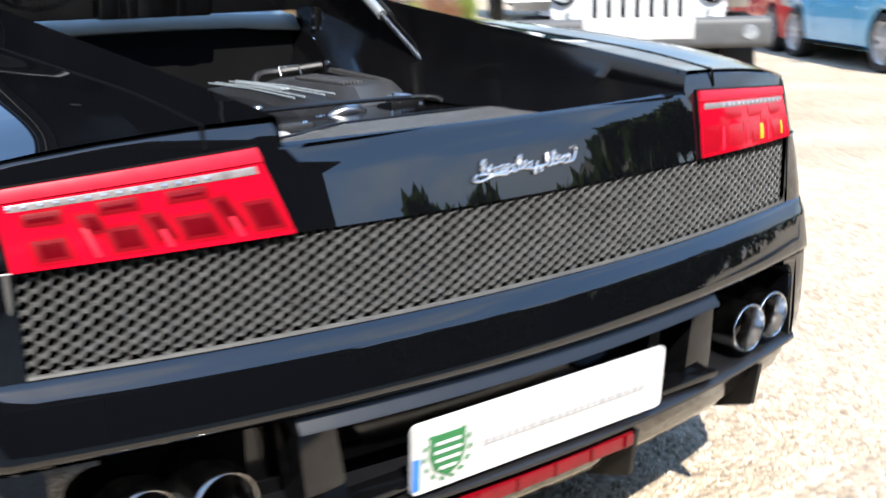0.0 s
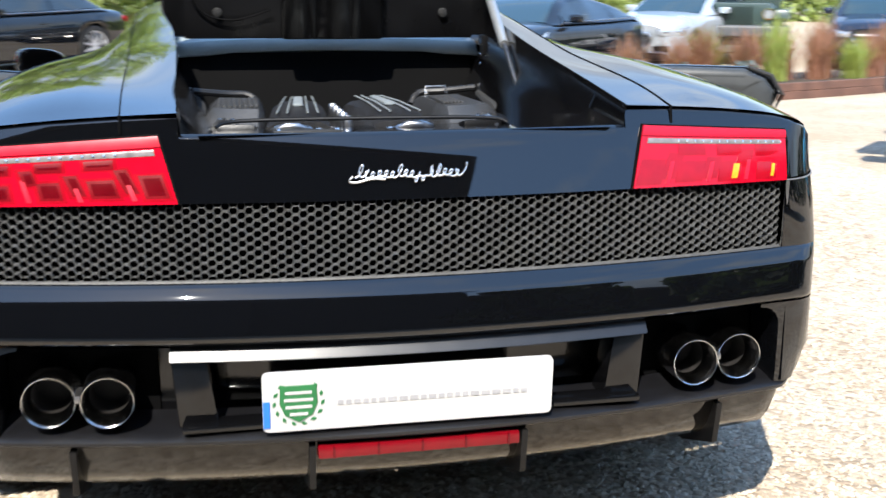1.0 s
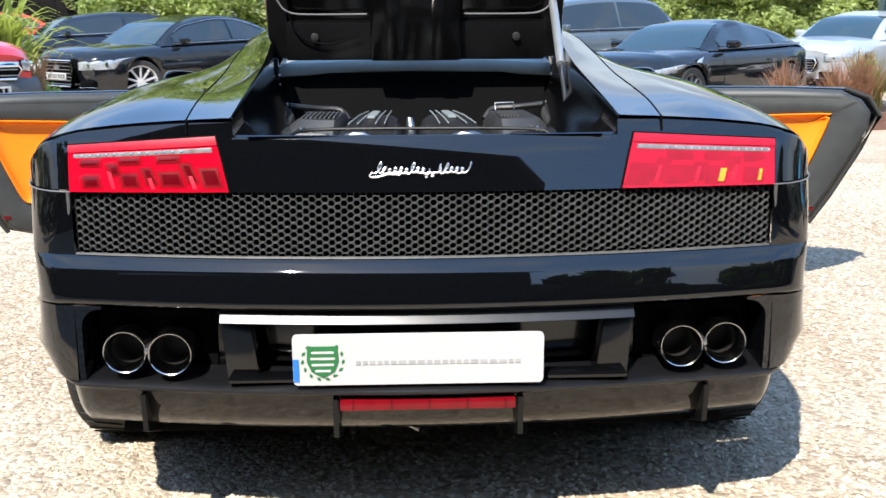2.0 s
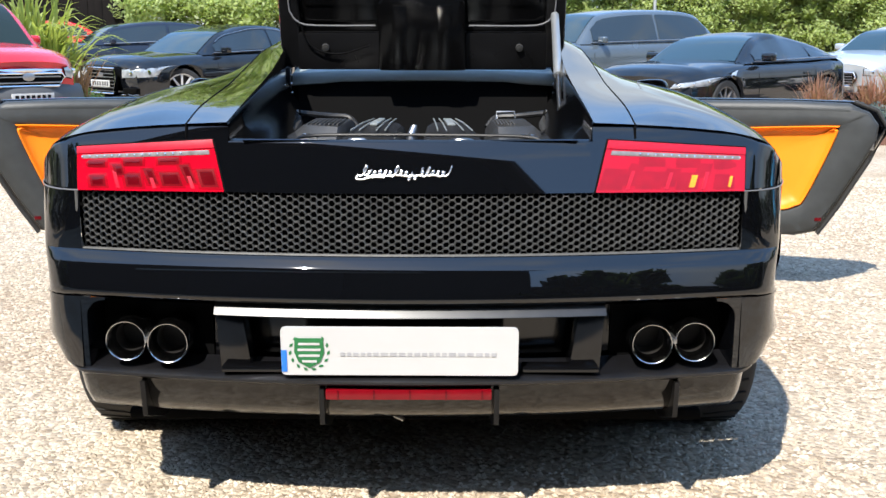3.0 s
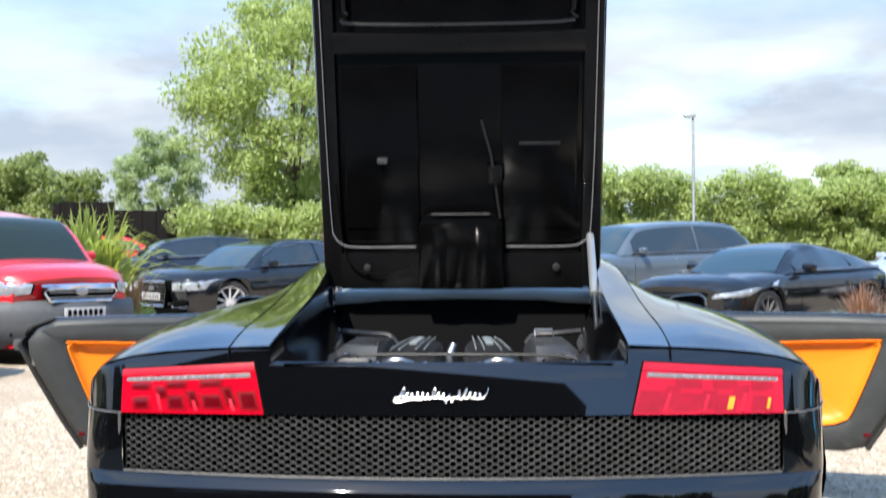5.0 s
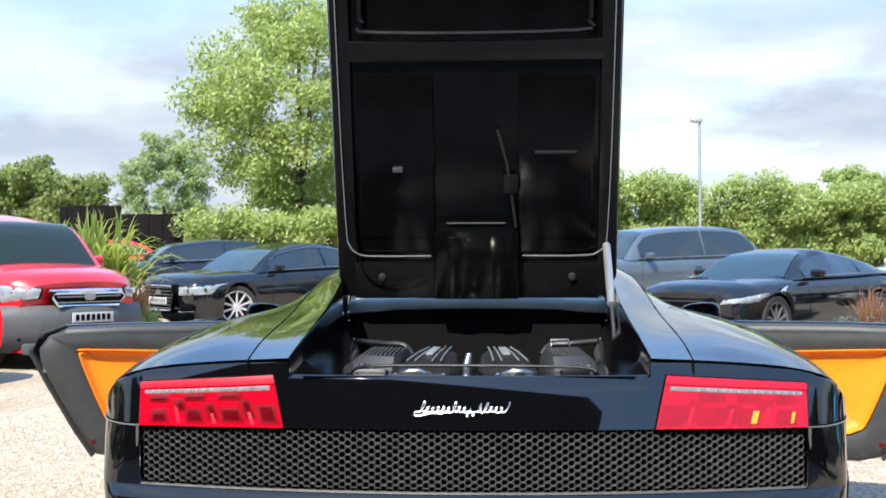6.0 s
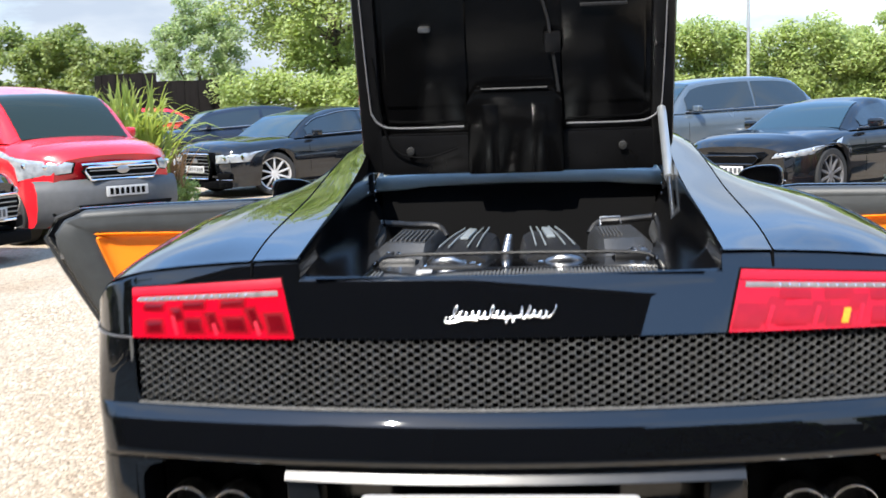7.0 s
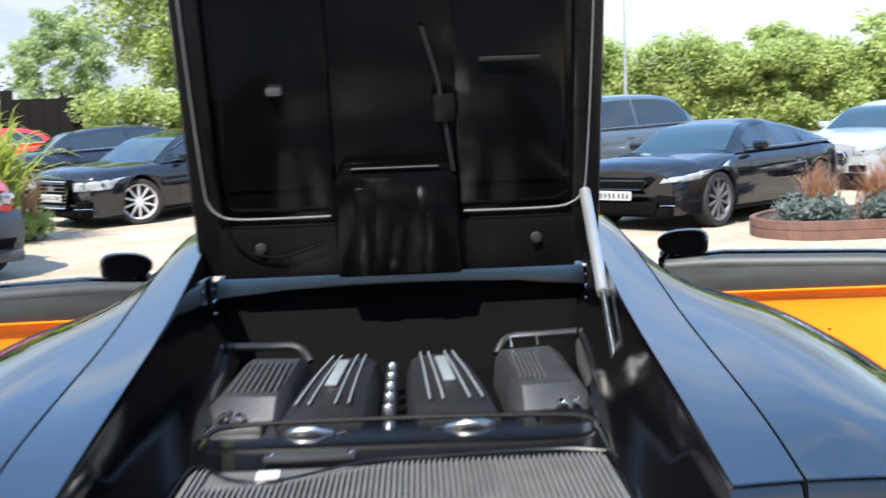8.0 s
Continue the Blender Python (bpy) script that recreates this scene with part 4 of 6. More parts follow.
def engine_cover():
    lid = empty("engine_cover", pose(0, 1.49, 1.0, 15))
    lid.parent = car
    lid["label"] = "raised black engine cover showing its underside"
    W, H = 0.487, 1.42
    o = [(-W, 0.065), (-W + 0.03, 0.04), (W - 0.03, 0.04), (W, 0.065), (W + 0.005, H - 0.05), (W - 0.05, H), (-W + 0.05, H), (-W - 0.005, H - 0.05)]
    part("outer_skin", prism(o, 0.03, pose(0, 0.0, 0), bevel=0.008), PAINT, lid, "glossy black outer skin")
    part("inner_liner", box((0.94, 0.008, 1.34), (0, -0.004, 0.72), 0.003), M["cover_liner"], lid)
    # inner frame
    fr = bmesh.new()
    for a, b in (((-W + 0.005, 0.05), (-W + 0.07, H - 0.04)), ((W - 0.07, 0.05), (W - 0.005, H - 0.04)), ((-W + 0.06, 0.04), (W - 0.06, 0.17)), ((-W + 0.06, H - 0.15), (W - 0.06, H - 0.04)), ((-W + 0.06, 0.86), (W - 0.06, 0.93))):
        box((b[0] - a[0], 0.03, b[1] - a[1]), ((a[0] + b[0]) / 2, -0.012, (a[1] + b[1]) / 2), 0.008, fr)
    part("inner_frame", fr, M["satin_black"], lid)
    for s in (-1, 1):
        part("inner_panel", box((0.26, 0.014, 0.62), (s * 0.27, -0.006, 0.51), 0.01), M["cover_liner"], lid)
        part("glass_panel", box((0.25, 0.006, 0.52), (s * 0.27, -0.016, 0.52), 0.004), M["cover_liner"], lid)
        pts = [(s * 0.462, -0.034, H - 0.12), (s * 0.456, -0.034, 0.6), (s * 0.448, -0.034, 0.29), (s * 0.440, -0.034, 0.235), (s * 0.415, -0.034, 0.207), (s * 0.36, -0.034, 0.196), (s * 0.158, -0.034, 0.196)]
        part("seal", tube(spline(pts, 4), [0.0024] * 10 + [0.0032] * 15, 8), M["seal_grey"], lid, "pale rubber seal bead")
        part("stop", lathe([(0.0005, 0.02), (0.012, 0.018), (0.014, 0.0)], 14, m=pose(s * 0.33, -0.02, 0.12, 90)), M["rubber"], lid)
    duct = part("centre_duct", prism([(-0.15, 0.045), (0.15, 0.045), (0.145, 0.28), (0.12, 0.315), (-0.12, 0.315), (-0.145, 0.28)], 0.05, pose(0, -0.06, 0), bevel=0.012), M["cover_liner"], lid)
    part("duct_edge", tube([(-0.10, -0.062, 0.318), (0.10, -0.062, 0.318)], 0.003, 6), M["engine_grey"], duct)
    for x in (-0.075, 0.075):
        part("duct_rib", box((0.05, 0.006, 0.22), (x, -0.060, 0.16), 0.003), M["cover_liner"], duct)
    up = [(-0.37, 1.36), (-0.38, 1.04), (-0.37, 0.99), (-0.33, 0.955), (0.33, 0.955), (0.37, 0.99), (0.38, 1.04), (0.37, 1.36)]
    part("upper_rim", tube(spline([(x, -0.03, z) for x, z in up], 4), 0.008, 8), M["satin_black"], lid)
    part("prop_rod", tube([(0.073, -0.045, 0.635), (0.105, -0.05, 0.52), (0.135, -0.045, 0.30)], 0.005, 8), M["engine_grey"], lid, "thin grey prop rod")
    part("latch", box((0.05, 0.04, 0.06), (0.118, -0.04, 0.45), 0.008), M["satin_black"], lid)
    part("catch", box((0.036, 0.025, 0.018), (-0.265, -0.035, 0.50), 0.006), M["brushed"], lid, "small bright catch")
    part("rail", box((0.14, 0.01, 0.010), (0.27, -0.03, 0.555), 0.003), M["engine_grey"], lid)
    part("cable", tube(spline([(-0.43, -0.03, 0.42), (-0.40, -0.035, 0.16), (-0.3, -0.04, 0.10), (-0.18, -0.04, 0.13)], 5), 0.003, 6), M["deep_black"], lid)
    # gas strut
    a, b = Vector((0.445, 1.395, 1.215)), Vector((0.408, 0.785, 0.868))
    mid = a.lerp(b, 0.55)
    st = part("gas_strut", tube([a, mid], 0.0135, 12), M["steel"], car, "grey gas strut holding the cover")
    part("rod", tube([mid, b], 0.007, 10), M["brushed"], st)
    part("end_ball", lathe([(0.0005, 0.014), (0.012, 0.008), (0.014, 0), (0.012, -0.008), (0.0005, -0.014)], 12, m=pose(*b)), M["satin_black"], st)


engine_cover()


def car_door(s):
    """An open door; local x runs out from the hinge, the inner face looks to -y."""
    d = empty("door", pose(s * 0.95, 2.90, 0, 0, 0, -s * 20))
    d.parent = car
    d["label"] = "open black door with an orange inlay on its inner trim"
    S = Matrix.Diagonal((s, 1, 1, 1))
    o = [(0.0, 0.24), (0.0, 0.855), (0.25, 0.88), (0.75, 0.882), (1.02, 0.877), (1.12, 0.84), (1.17, 0.76), (1.10, 0.62), (0.98, 0.40), (0.90, 0.275), (0.80, 0.25)]
    part("skin", prism([(x, z) for x, z in o], 0.05, S @ pose(0, 0.03, 0), bevel=0.012), PAINT, d, "glossy black outer skin")
    i = [(0.03, 0.25), (0.03, 0.84), (0.25, 0.86), (0.75, 0.867), (1.00, 0.862), (1.09, 0.83), (1.145, 0.755), (1.08, 0.62), (0.965, 0.41), (0.885, 0.29), (0.79, 0.265)]
    q = [(0.16, 0.735), (0.90, 0.770), (0.95, 0.758), (0.955, 0.715), (0.845, 0.445), (0.80, 0.400), (0.73, 0.380), (0.58, 0.380), (0.50, 0.42), (0.20, 0.68)]
    cx, cz = 0.62, 0.60
    rim = spline([(x, 0.0, z) for x, z in q + q[:1]], 5)[:-1]

    def outer(p):
        """The point of the trim's outline on the ray from the bowl's middle through p."""
        dx, dz = p.x - cx, p.z - cz
        best = 9.0
        for (x0, z0), (x1, z1) in zip(i, i[1:] + i[:1]):
            ex, ez = x1 - x0, z1 - z0
            den = dx * ez - dz * ex
            if abs(den) > 1e-9:
                k = ((x0 - cx) * ez - (z0 - cz) * ex) / den
                u = ((x0 - cx) * dz - (z0 - cz) * dx) / den
                if k > 0 and -0.001 <= u <= 1.001:
                    best = min(best, k)
        return Vector((cx + dx * best, 0, cz + dz * best))

    out = [outer(p) for p in rim]

    def ring(f, y):
        return [S @ Vector((lerp(a.x, b.x, f), y, lerp(a.z, b.z, f))) for a, b in zip(out, rim)]

    part("trim", grid([ring(0, 0.028), ring(0, -0.035), ring(0.03, -0.052), ring(0.10, -0.061), ring(0.5, -0.068), ring(0.9, -0.069), ring(1.0, -0.064), ring(1.02, -0.03)], close=True), M["door_leather"], d, "dark grey leather trim")
    part("top_roll", tube([S @ Vector(p) for p in ((0.04, -0.03, 0.825), (0.25, -0.03, 0.838), (0.75, -0.03, 0.842), (1.0, -0.03, 0.837), (1.09, -0.02, 0.80))], [0.028, 0.036, 0.036, 0.034, 0.022], 12), M["door_leather"], d)
    rows = [[S @ Vector((cx + (p.x - cx) * k, yy, cz + (p.z - cz) * k)) for p in rim] for k, yy in ((1.0, -0.055), (0.995, -0.070), (0.975, -0.077), (0.955, -0.072), (0.94, -0.064), (0.90, -0.054), (0.84, -0.046), (0.74, -0.040), (0.5, -0.036), (0.2, -0.034), (0.02, -0.034))]
    part("inlay", grid(rows, close=True), M["orange"], d, "bright orange leather inlay sunk into the trim")
    part("latch", box((0.03, 0.05, 0.07), S @ Vector((1.10, -0.02, 0.70)), 0.006), M["brushed"], d, "metal door latch")
    part("rubber_seal", tube([S @ Vector((x, -0.03, z)) for x, z in o[4:10]], 0.010, 8), M["rubber"], d)
    part("marker", box((0.03, 0.008, 0.016), S @ Vector((0.90, -0.062, 0.345)), 0.003), M["red_deep"], d)
    part("speaker", lathe([(0.0005, 0.0), (0.06, 0.003), (0.07, 0.006), (0.074, 0.0)], 24, m=S @ pose(0.28, -0.062, 0.42, 90)), M["black_plastic"], d)
    # mirror on the outer side near the hinge
    mc = Vector((0.10, 0.02, 0.915))
    rows = []
    for yy, k in ((-0.0525, 0.02), (-0.0525, 0.86), (-0.051, 0.95), (-0.040, 1.0), (-0.010, 1.0), (0.025, 0.90), (0.050, 0.68), (0.064, 0.36), (0.068, 0.04)):
        row = []
        for a in range(28):
            c, w = math.cos(2 * math.pi * a / 28), math.sin(2 * math.pi * a / 28)
            px = 0.095 * math.copysign(abs(c) ** 0.72, c) * k
            pz = 0.050 * math.copysign(abs(w) ** 0.72, w) * k * (1 + 0.25 * c)
            row.append(S @ (mc + Vector((px, yy, pz))))
        rows.append(row)
    mi = part("mirror", grid(rows, close=True), PAINT, d, "glossy black door mirror on a short stalk")
    part("stalk", tube([S @ Vector((0.03, 0.05, 0.855)), S @ Vector((0.05, 0.04, 0.885)), S @ Vector((0.08, 0.03, 0.905))], [0.030, 0.024, 0.024], 10), PAINT, mi)
    rows = []
    for yy, k in ((-0.0545, 0.74), (-0.054, 0.4), (-0.0535, 0.02)):
        rows.append([S @ (mc + Vector((0.105 * math.copysign(abs(math.cos(2 * math.pi * a / 28)) ** 0.72, math.cos(2 * math.pi * a / 28)) * k, yy, 0.060 * math.copysign(abs(math.sin(2 * math.pi * a / 28)) ** 0.72, math.sin(2 * math.pi * a / 28)) * k * (1 + 0.18 * math.cos(2 * math.pi * a / 28))))) for a in range(28)])
    part("mirror_glass", grid(rows, close=True), M["chrome"], mi, "mirror glass")


car_door(-1)
car_door(1)


def front_body():
    """Roof, windscreen, nose and sills ahead of the engine bay."""
    st = [(1.80, 0.50, 1.150, 1.160), (2.1, 0.52, 1.155, 1.168), (2.4, 0.54, 1.140, 1.158)]
    bm = grid([[(w * k, y, ze + (zc - ze) * (1 - k * k)) for k in [i / 6 for i in range(-6, 7)]] for y, w, ze, zc in st])
    solid(part("roof", bm, PAINT, car, "low black roof"), 0.03)
    bm = grid([[(w * k, y + dy * k * k, z) for k in [i / 8 for i in range(-8, 9)]] for y, w, z, dy in ((2.4, 0.54, 1.145, -0.02), (2.9, 0.62, 0.98, -0.12), (3.38, 0.70, 0.80, -0.25))])
    solid(part("windscreen", bm, M["glass"], car, "raked windscreen"), 0.008)
    bm = grid([[(w * k, y + dy * k * k, zc - (zc - ze) * abs(k) ** 2.5) for k in [i / 10 for i in range(-10, 11)]] for y, w, zc, ze, dy in ((2.88, 0.95, 0.86, 0.60, 0.0), (3.2, 0.95, 0.84, 0.68, 0.0), (3.45, 0.955, 0.80, 0.70, 0.0), (3.8, 0.93, 0.68, 0.55, 0.0), (4.1, 0.88, 0.55, 0.45, -0.12), (4.28, 0.82, 0.45, 0.40, -0.3), (4.31, 0.80, 0.33, 0.33, -0.3), (4.27, 0.80, 0.16, 0.16, -0.3))])
    solid(part("nose", bm, PAINT, car, "wedge-shaped black nose"), 0.01)
    for s in (-1, 1):
        bm = grid([[(s * x, y, z) for x, z in ((0.95, zt), (0.96, 0.5 if abs(y - 3.43) > 0.33 else 0.66), (0.93, zb))] for y, zt, zb in ((2.88, 0.60, 0.2), (3.05, 0.64, 0.24), (3.15, 0.665, 0.5), (3.43, 0.70, 0.64), (3.7, 0.60, 0.5), (3.8, 0.55, 0.24), (4.0, 0.49, 0.18))])
        part("front_wing", bm, PAINT, car)
        part("sill", box((0.14, 1.4, 0.16), (s * 0.86, 2.3, 0.24), 0.03), PAINT, car)
        part("pillar", tube([(s * 0.54, 2.38, 1.13), (s * 0.63, 2.9, 0.965), (s * 0.72, 3.2, 0.83)], 0.025, 8), PAINT, car)
    part("cabin_floor", box((1.5, 1.3, 0.05), (0, 2.3, 0.24), 0.01), M["deep_black"], car)
    part("cabin_back", box((1.30, 0.04, 0.62), (0, 1.74, 0.55), 0.01), M["deep_black"], car)
    part("dashboard", box((1.30, 0.30, 0.25), (0, 2.95, 0.68), 0.06), M["door_leather"], car)
    bm = grid([[(x * k, y, z) for k in (-1, -0.5, 0, 0.5, 1)] for x, y, z in ((0.46, 1.66, 1.03), (0.48, 1.72, 1.10), (0.50, 1.80, 1.15))])
    part("roof_edge", bm, PAINT, car)


front_body()


# ---- parked vehicles ----
def parked_car(name, label, category, m, L, W, H, paint, hood, belt, tail, wind, roof0, roof1, rear, wheel_r=0.34, axles=(0.92, 3.85), rim=None, lower=None, plate=True, round_nose=0.25, grille=(1.0, 0.42, 0.66), slats=5, frame_mat=None, lamp=(0.40, 0.15, 0.66), roof_w=0.66, spokes=10, plate_z=None, pillar=0.5, lamp_in=0.62, glass=None, head=0.09, steer=0.0, lamps=None, chrome_line=False, low=None):
    """A parked car; its nose is at the local origin and looks to -y, lengths in metres along y.
    wind, roof0, roof1, rear: where the windscreen starts, the roof starts and ends, and the rear glass ends.
    grille: width, lower and upper edge; lamp: width, height, middle height; head: drop of the roof's front edge.
    lamps: the headlight's four corners as (way round the nose, height), inner lower, inner upper, outer upper, outer lower."""
    c = empty(name, m, label=label, category=category, group="parked vehicles")
    hw = W / 2
    R = wheel_r + 0.045
    ys = sorted(set([0.0, 0.02, 0.06, 0.12, 0.2, 0.3, wind * 0.7, wind, rear, L - 0.3, L - 0.2, L - 0.12, L - 0.05, L] + [round(a + R * k / 8, 3) for a in axles for k in range(-10, 11)] + [lerp(wind, rear, i / 6) for i in range(1, 6)]))
    ys = [y for y in ys if 0 <= y <= L]
    top = [(0.0, hood - 0.20), (0.05, hood - 0.14), (0.15, hood - 0.09), (0.4, hood - 0.04), (wind, belt), ((wind + rear) / 2, belt + 0.02), (rear, tail), (L - 0.15, tail - 0.03), (L - 0.03, tail - 0.10), (L, tail - 0.2)]
    wid = [(0.0, hw * 0.80), (0.10, hw * 0.90), (0.35, hw * 0.965), (0.9, hw), (L - 0.9, hw), (L - 0.3, hw * 0.95), (L, hw * 0.84)]

    def bow(x, y):
        return round_nose * (abs(x) / hw) ** 2.4 * max(0.0, 1 - y / 0.9) - 0.20 * (abs(x) / hw) ** 2.4 * max(0.0, 1 - (L - y) / 0.9)

    rows, sections = [], []
    for y in ys:
        zt, w = curve1(top, y), curve1(wid, y)
        zb = 0.20
        for a in axles:
            if abs(y - a) < R:
                zb = max(zb, wheel_r + math.sqrt(R * R - (y - a) ** 2))
        zs = zt - 0.14
        flare = 0.012 if zb > 0.25 else 0.0
        half = [(0.0, zt + 0.03), (w * 0.30, zt + 0.026), (w * 0.58, zt + 0.012), (w * 0.78, zt - 0.012), (w * 0.90, zt - 0.045), (w * 0.955, zt - 0.085), (w * 0.98, zs)]
        for f in (0.2, 0.4, 0.6, 0.8, 0.93, 1.0):
            z = lerp(zs, zb, f)
            half.append((w * (0.98 + 0.02 * math.sin(math.pi * min(f * 1.1, 1))) - 0.012 * max(0, f - 0.8) / 0.2 + flare * f, z))
        sections.append((y, half))
        rows.append([(-x, y + bow(x, y), z) for x, z in half[:0:-1]] + [(x, y + bow(x, y), z) for x, z in half])

    def girth(y, z):
        """Half width of the body at y and height z."""
        def at(half):
            if z >= half[1][1]:
                return half[1][0]
            for (xa, za), (xb, zb2) in zip(half[1:], half[2:]):
                if za >= z >= zb2:
                    return lerp(xa, xb, (za - z) / max(za - zb2, 1e-5))
            return half[-1][0]
        for (ya, ha), (yb, hb) in zip(sections, sections[1:]):
            if ya <= y <= yb:
                return lerp(at(ha), at(hb), (y - ya) / (yb - ya))
        return at(sections[-1][1])

    def nose(a, z, lift):
        """A point on the nose: a runs from the middle out across the front, then back along the side."""
        xf = girth(0.0, z)
        if a <= xf:
            return (a, bow(a, 0.0) - lift, z)
        y = a - xf
        z = min(z, curve1(top, y) + 0.01)
        x = girth(y, z)
        k = min(1.0, y / 0.12)
        return (x + lift * k, y + bow(x, y) - lift * (1 - k * 0.6), z)

    def wrap(q, lift, n=10, k=5, rim=0.010):
        """A shallow domed patch round the nose between four corners."""
        rows2 = []
        for i in range(n + 1):
            u = i / n
            row = []
            for j in range(k + 1):
                v = j / k
                a = lerp(lerp(q[0][0], q[3][0], u), lerp(q[1][0], q[2][0], u), v)
                z = lerp(lerp(q[0][1], q[3][1], u), lerp(q[1][1], q[2][1], u), v)
                edge = i in (0, n) or j in (0, k)
                row.append(nose(a, z, lift - (rim if edge else 0.0)))
            rows2.append(row)
        return rows2

    bm = grid(rows)
    bm.verts.ensure_lookup_table()
    k = len(rows[0])
    bm.faces.new([bm.verts[i] for i in range(k)])
    bm.faces.new([bm.verts[i] for i in range(len(rows) * k - k, len(rows) * k)][::-1])
    part("body", bm, paint, c)
    part("underbody", box((W * 0.84, L - 0.7, 0.42), (0, L / 2, 0.40), 0.02), M["deep_black"], c)
    # cabin shell with glass set on it
    bz = lambda y: curve1(top, y)
    rw = hw * roof_w
    keys = [Vector((wind, hw * 0.86, bz(wind))), Vector((lerp(wind, roof0, 0.55), lerp(hw * 0.86, rw, 0.6), lerp(bz(wind), H, 0.64))), Vector((roof0, rw, H - head)), Vector((lerp(roof0, roof1, 0.45), rw * 1.03, H - 0.02)), Vector((roof1, rw * 0.98, H - 0.055)), Vector((lerp(roof1, rear, 0.55), lerp(rw, hw * 0.82, 0.5), lerp(H - 0.055, bz(rear), 0.42))), Vector((rear, hw * 0.84, bz(rear)))]
    st = spline(keys, 4)

    def shell(y, w, z):
        b = bz(y) - 0.03
        return [(hw * 0.905, y, b), (lerp(hw * 0.905, w, 0.5) + 0.012, y, lerp(b, z - 0.05, 0.5)), (w, y, max(z - 0.05, b)), (w * 0.93, y, max(z - 0.012, b)), (w * 0.6, y, z + 0.012), (0, y, z + 0.022)]

    rows = []
    for y, w, z in st:
        h = shell(y, w, z)
        rows.append([(-px, py, pz) for px, py, pz in h[:-1]] + [(0, y, z + 0.022)] + h[-2::-1])
    part("cabin", grid(rows), paint, c)
    ws = [[(x * f, y - 0.006, z2 + 0.006) for x, z2, f in ((-w, z - 0.003, 0.87), (-w, z + 0.012, 0.6), (0, z + 0.022, 0), (w, z + 0.012, 0.6), (w, z - 0.003, 0.87))] for y, w, z in st[0:8]]
    part("windscreen", grid(ws), glass or M["glass"], c, "car windscreen")
    rs = [[(x * f, y + 0.006, z2 + 0.006) for x, z2, f in ((-w, z - 0.005, 0.86), (-w, z + 0.012, 0.6), (0, z + 0.022, 0), (w, z + 0.012, 0.6), (w, z - 0.005, 0.86))] for y, w, z in st[16:24]]
    part("rear_window", grid(rs), glass or M["glass_dark"], c)
    split = lerp(wind + 0.3, rear, pillar)
    for s in (-1, 1):
        for y0, y1 in ((wind + 0.30, split - 0.03), (split + 0.03, rear - 0.28)):
            cols = []
            for i in range(9):
                y = lerp(y0, y1, i / 8)
                q = [v for v in st if v.x <= y]
                j = min(len(q) - 1, len(st) - 2)
                t = (y - st[j].x) / max(st[j + 1].x - st[j].x, 1e-4)
                w, z = lerp(st[j].y, st[j + 1].y, t), lerp(st[j].z, st[j + 1].z, t)
                b = bz(y) + 0.02
                zt2 = max(z - 0.075, b + 0.004)
                lo_x = lerp(hw * 0.905, w, (b - bz(y) + 0.03) / max(z - 0.05 - bz(y) + 0.03, 0.05))
                cols.append([(s * (lo_x + 0.022), y, b), (s * (lerp(lo_x, w, 0.5) + 0.030), y, lerp(b, zt2, 0.5)), (s * (w + 0.024), y, zt2)])
            part("side_window", grid(cols), glass or M["glass_dark"], c)
        part("waist_trim", tube([(s * hw * 0.915, wind + 0.25, bz(wind + 0.25) + 0.002), (s * hw * 0.92, rear - 0.2, bz(rear - 0.2) + 0.002)], 0.010, 5), M["brushed"], c)
        if chrome_line:
            part("window_trim", tube([(s * (v.y + 0.026), v.x, v.z - 0.052) for v in st[3:21]], 0.009, 5), M["brushed"], c, "bright trim round the side windows")
        for y in (wind + 0.28, split, rear - 0.30):
            line = [(s * (girth(y, z) + 0.001), y + bow(girth(y, z), y), z) for z in [lerp(bz(y) - 0.10, 0.36, k / 6) for k in range(7)]]
            part("shut_line", tube(line, 0.0035, 4), M["deep_black"], c)
        part("sill_trim", tube([(s * (hw * 0.985), axles[0] + R + 0.03, 0.225), (s * (hw * 0.985), axles[1] - R - 0.03, 0.225)], 0.022, 6), lower or M["deep_black"], c)
        for y in (split - 0.25, rear - 0.45):
            part("door_handle", box((0.02, 0.17, 0.026), (s * (hw - 0.004), y, belt - 0.17), 0.008), paint, c)
        mm = box((0.20, 0.11, 0.12), (s * (hw + 0.04), wind + 0.42, belt + 0.06), 0.04, seg=3)
        part("door_mirror", mm, paint, c)
        # headlight wrapped round the corner of the nose
        q = lamps or ((hw * lamp_in, lamp[2] - lamp[1] * 0.30), (hw * lamp_in, lamp[2] + lamp[1] * 0.42), (hw * 0.82 + lamp[0], lamp[2] + lamp[1] * 0.75), (hw * 0.82 + lamp[0] * 0.55, lamp[2] - lamp[1] * 0.35))
        mid = (sum(c2[0] for c2 in q) / 4, sum(c2[1] for c2 in q) / 4)
        flip = lambda rr: [[(s * x, y, z) for x, y, z in r2] for r2 in rr]
        hl = part("headlight", grid(flip(wrap(q, 0.012))), M["lamp_glass"], c, "clear glass headlight")
        big = [(mid[0] + (a - mid[0]) * 1.06, mid[1] + (z - mid[1]) * 1.12) for a, z in q]
        part("housing", grid(flip(wrap(big, 0.003, rim=0.004))), M["deep_black"], hl)
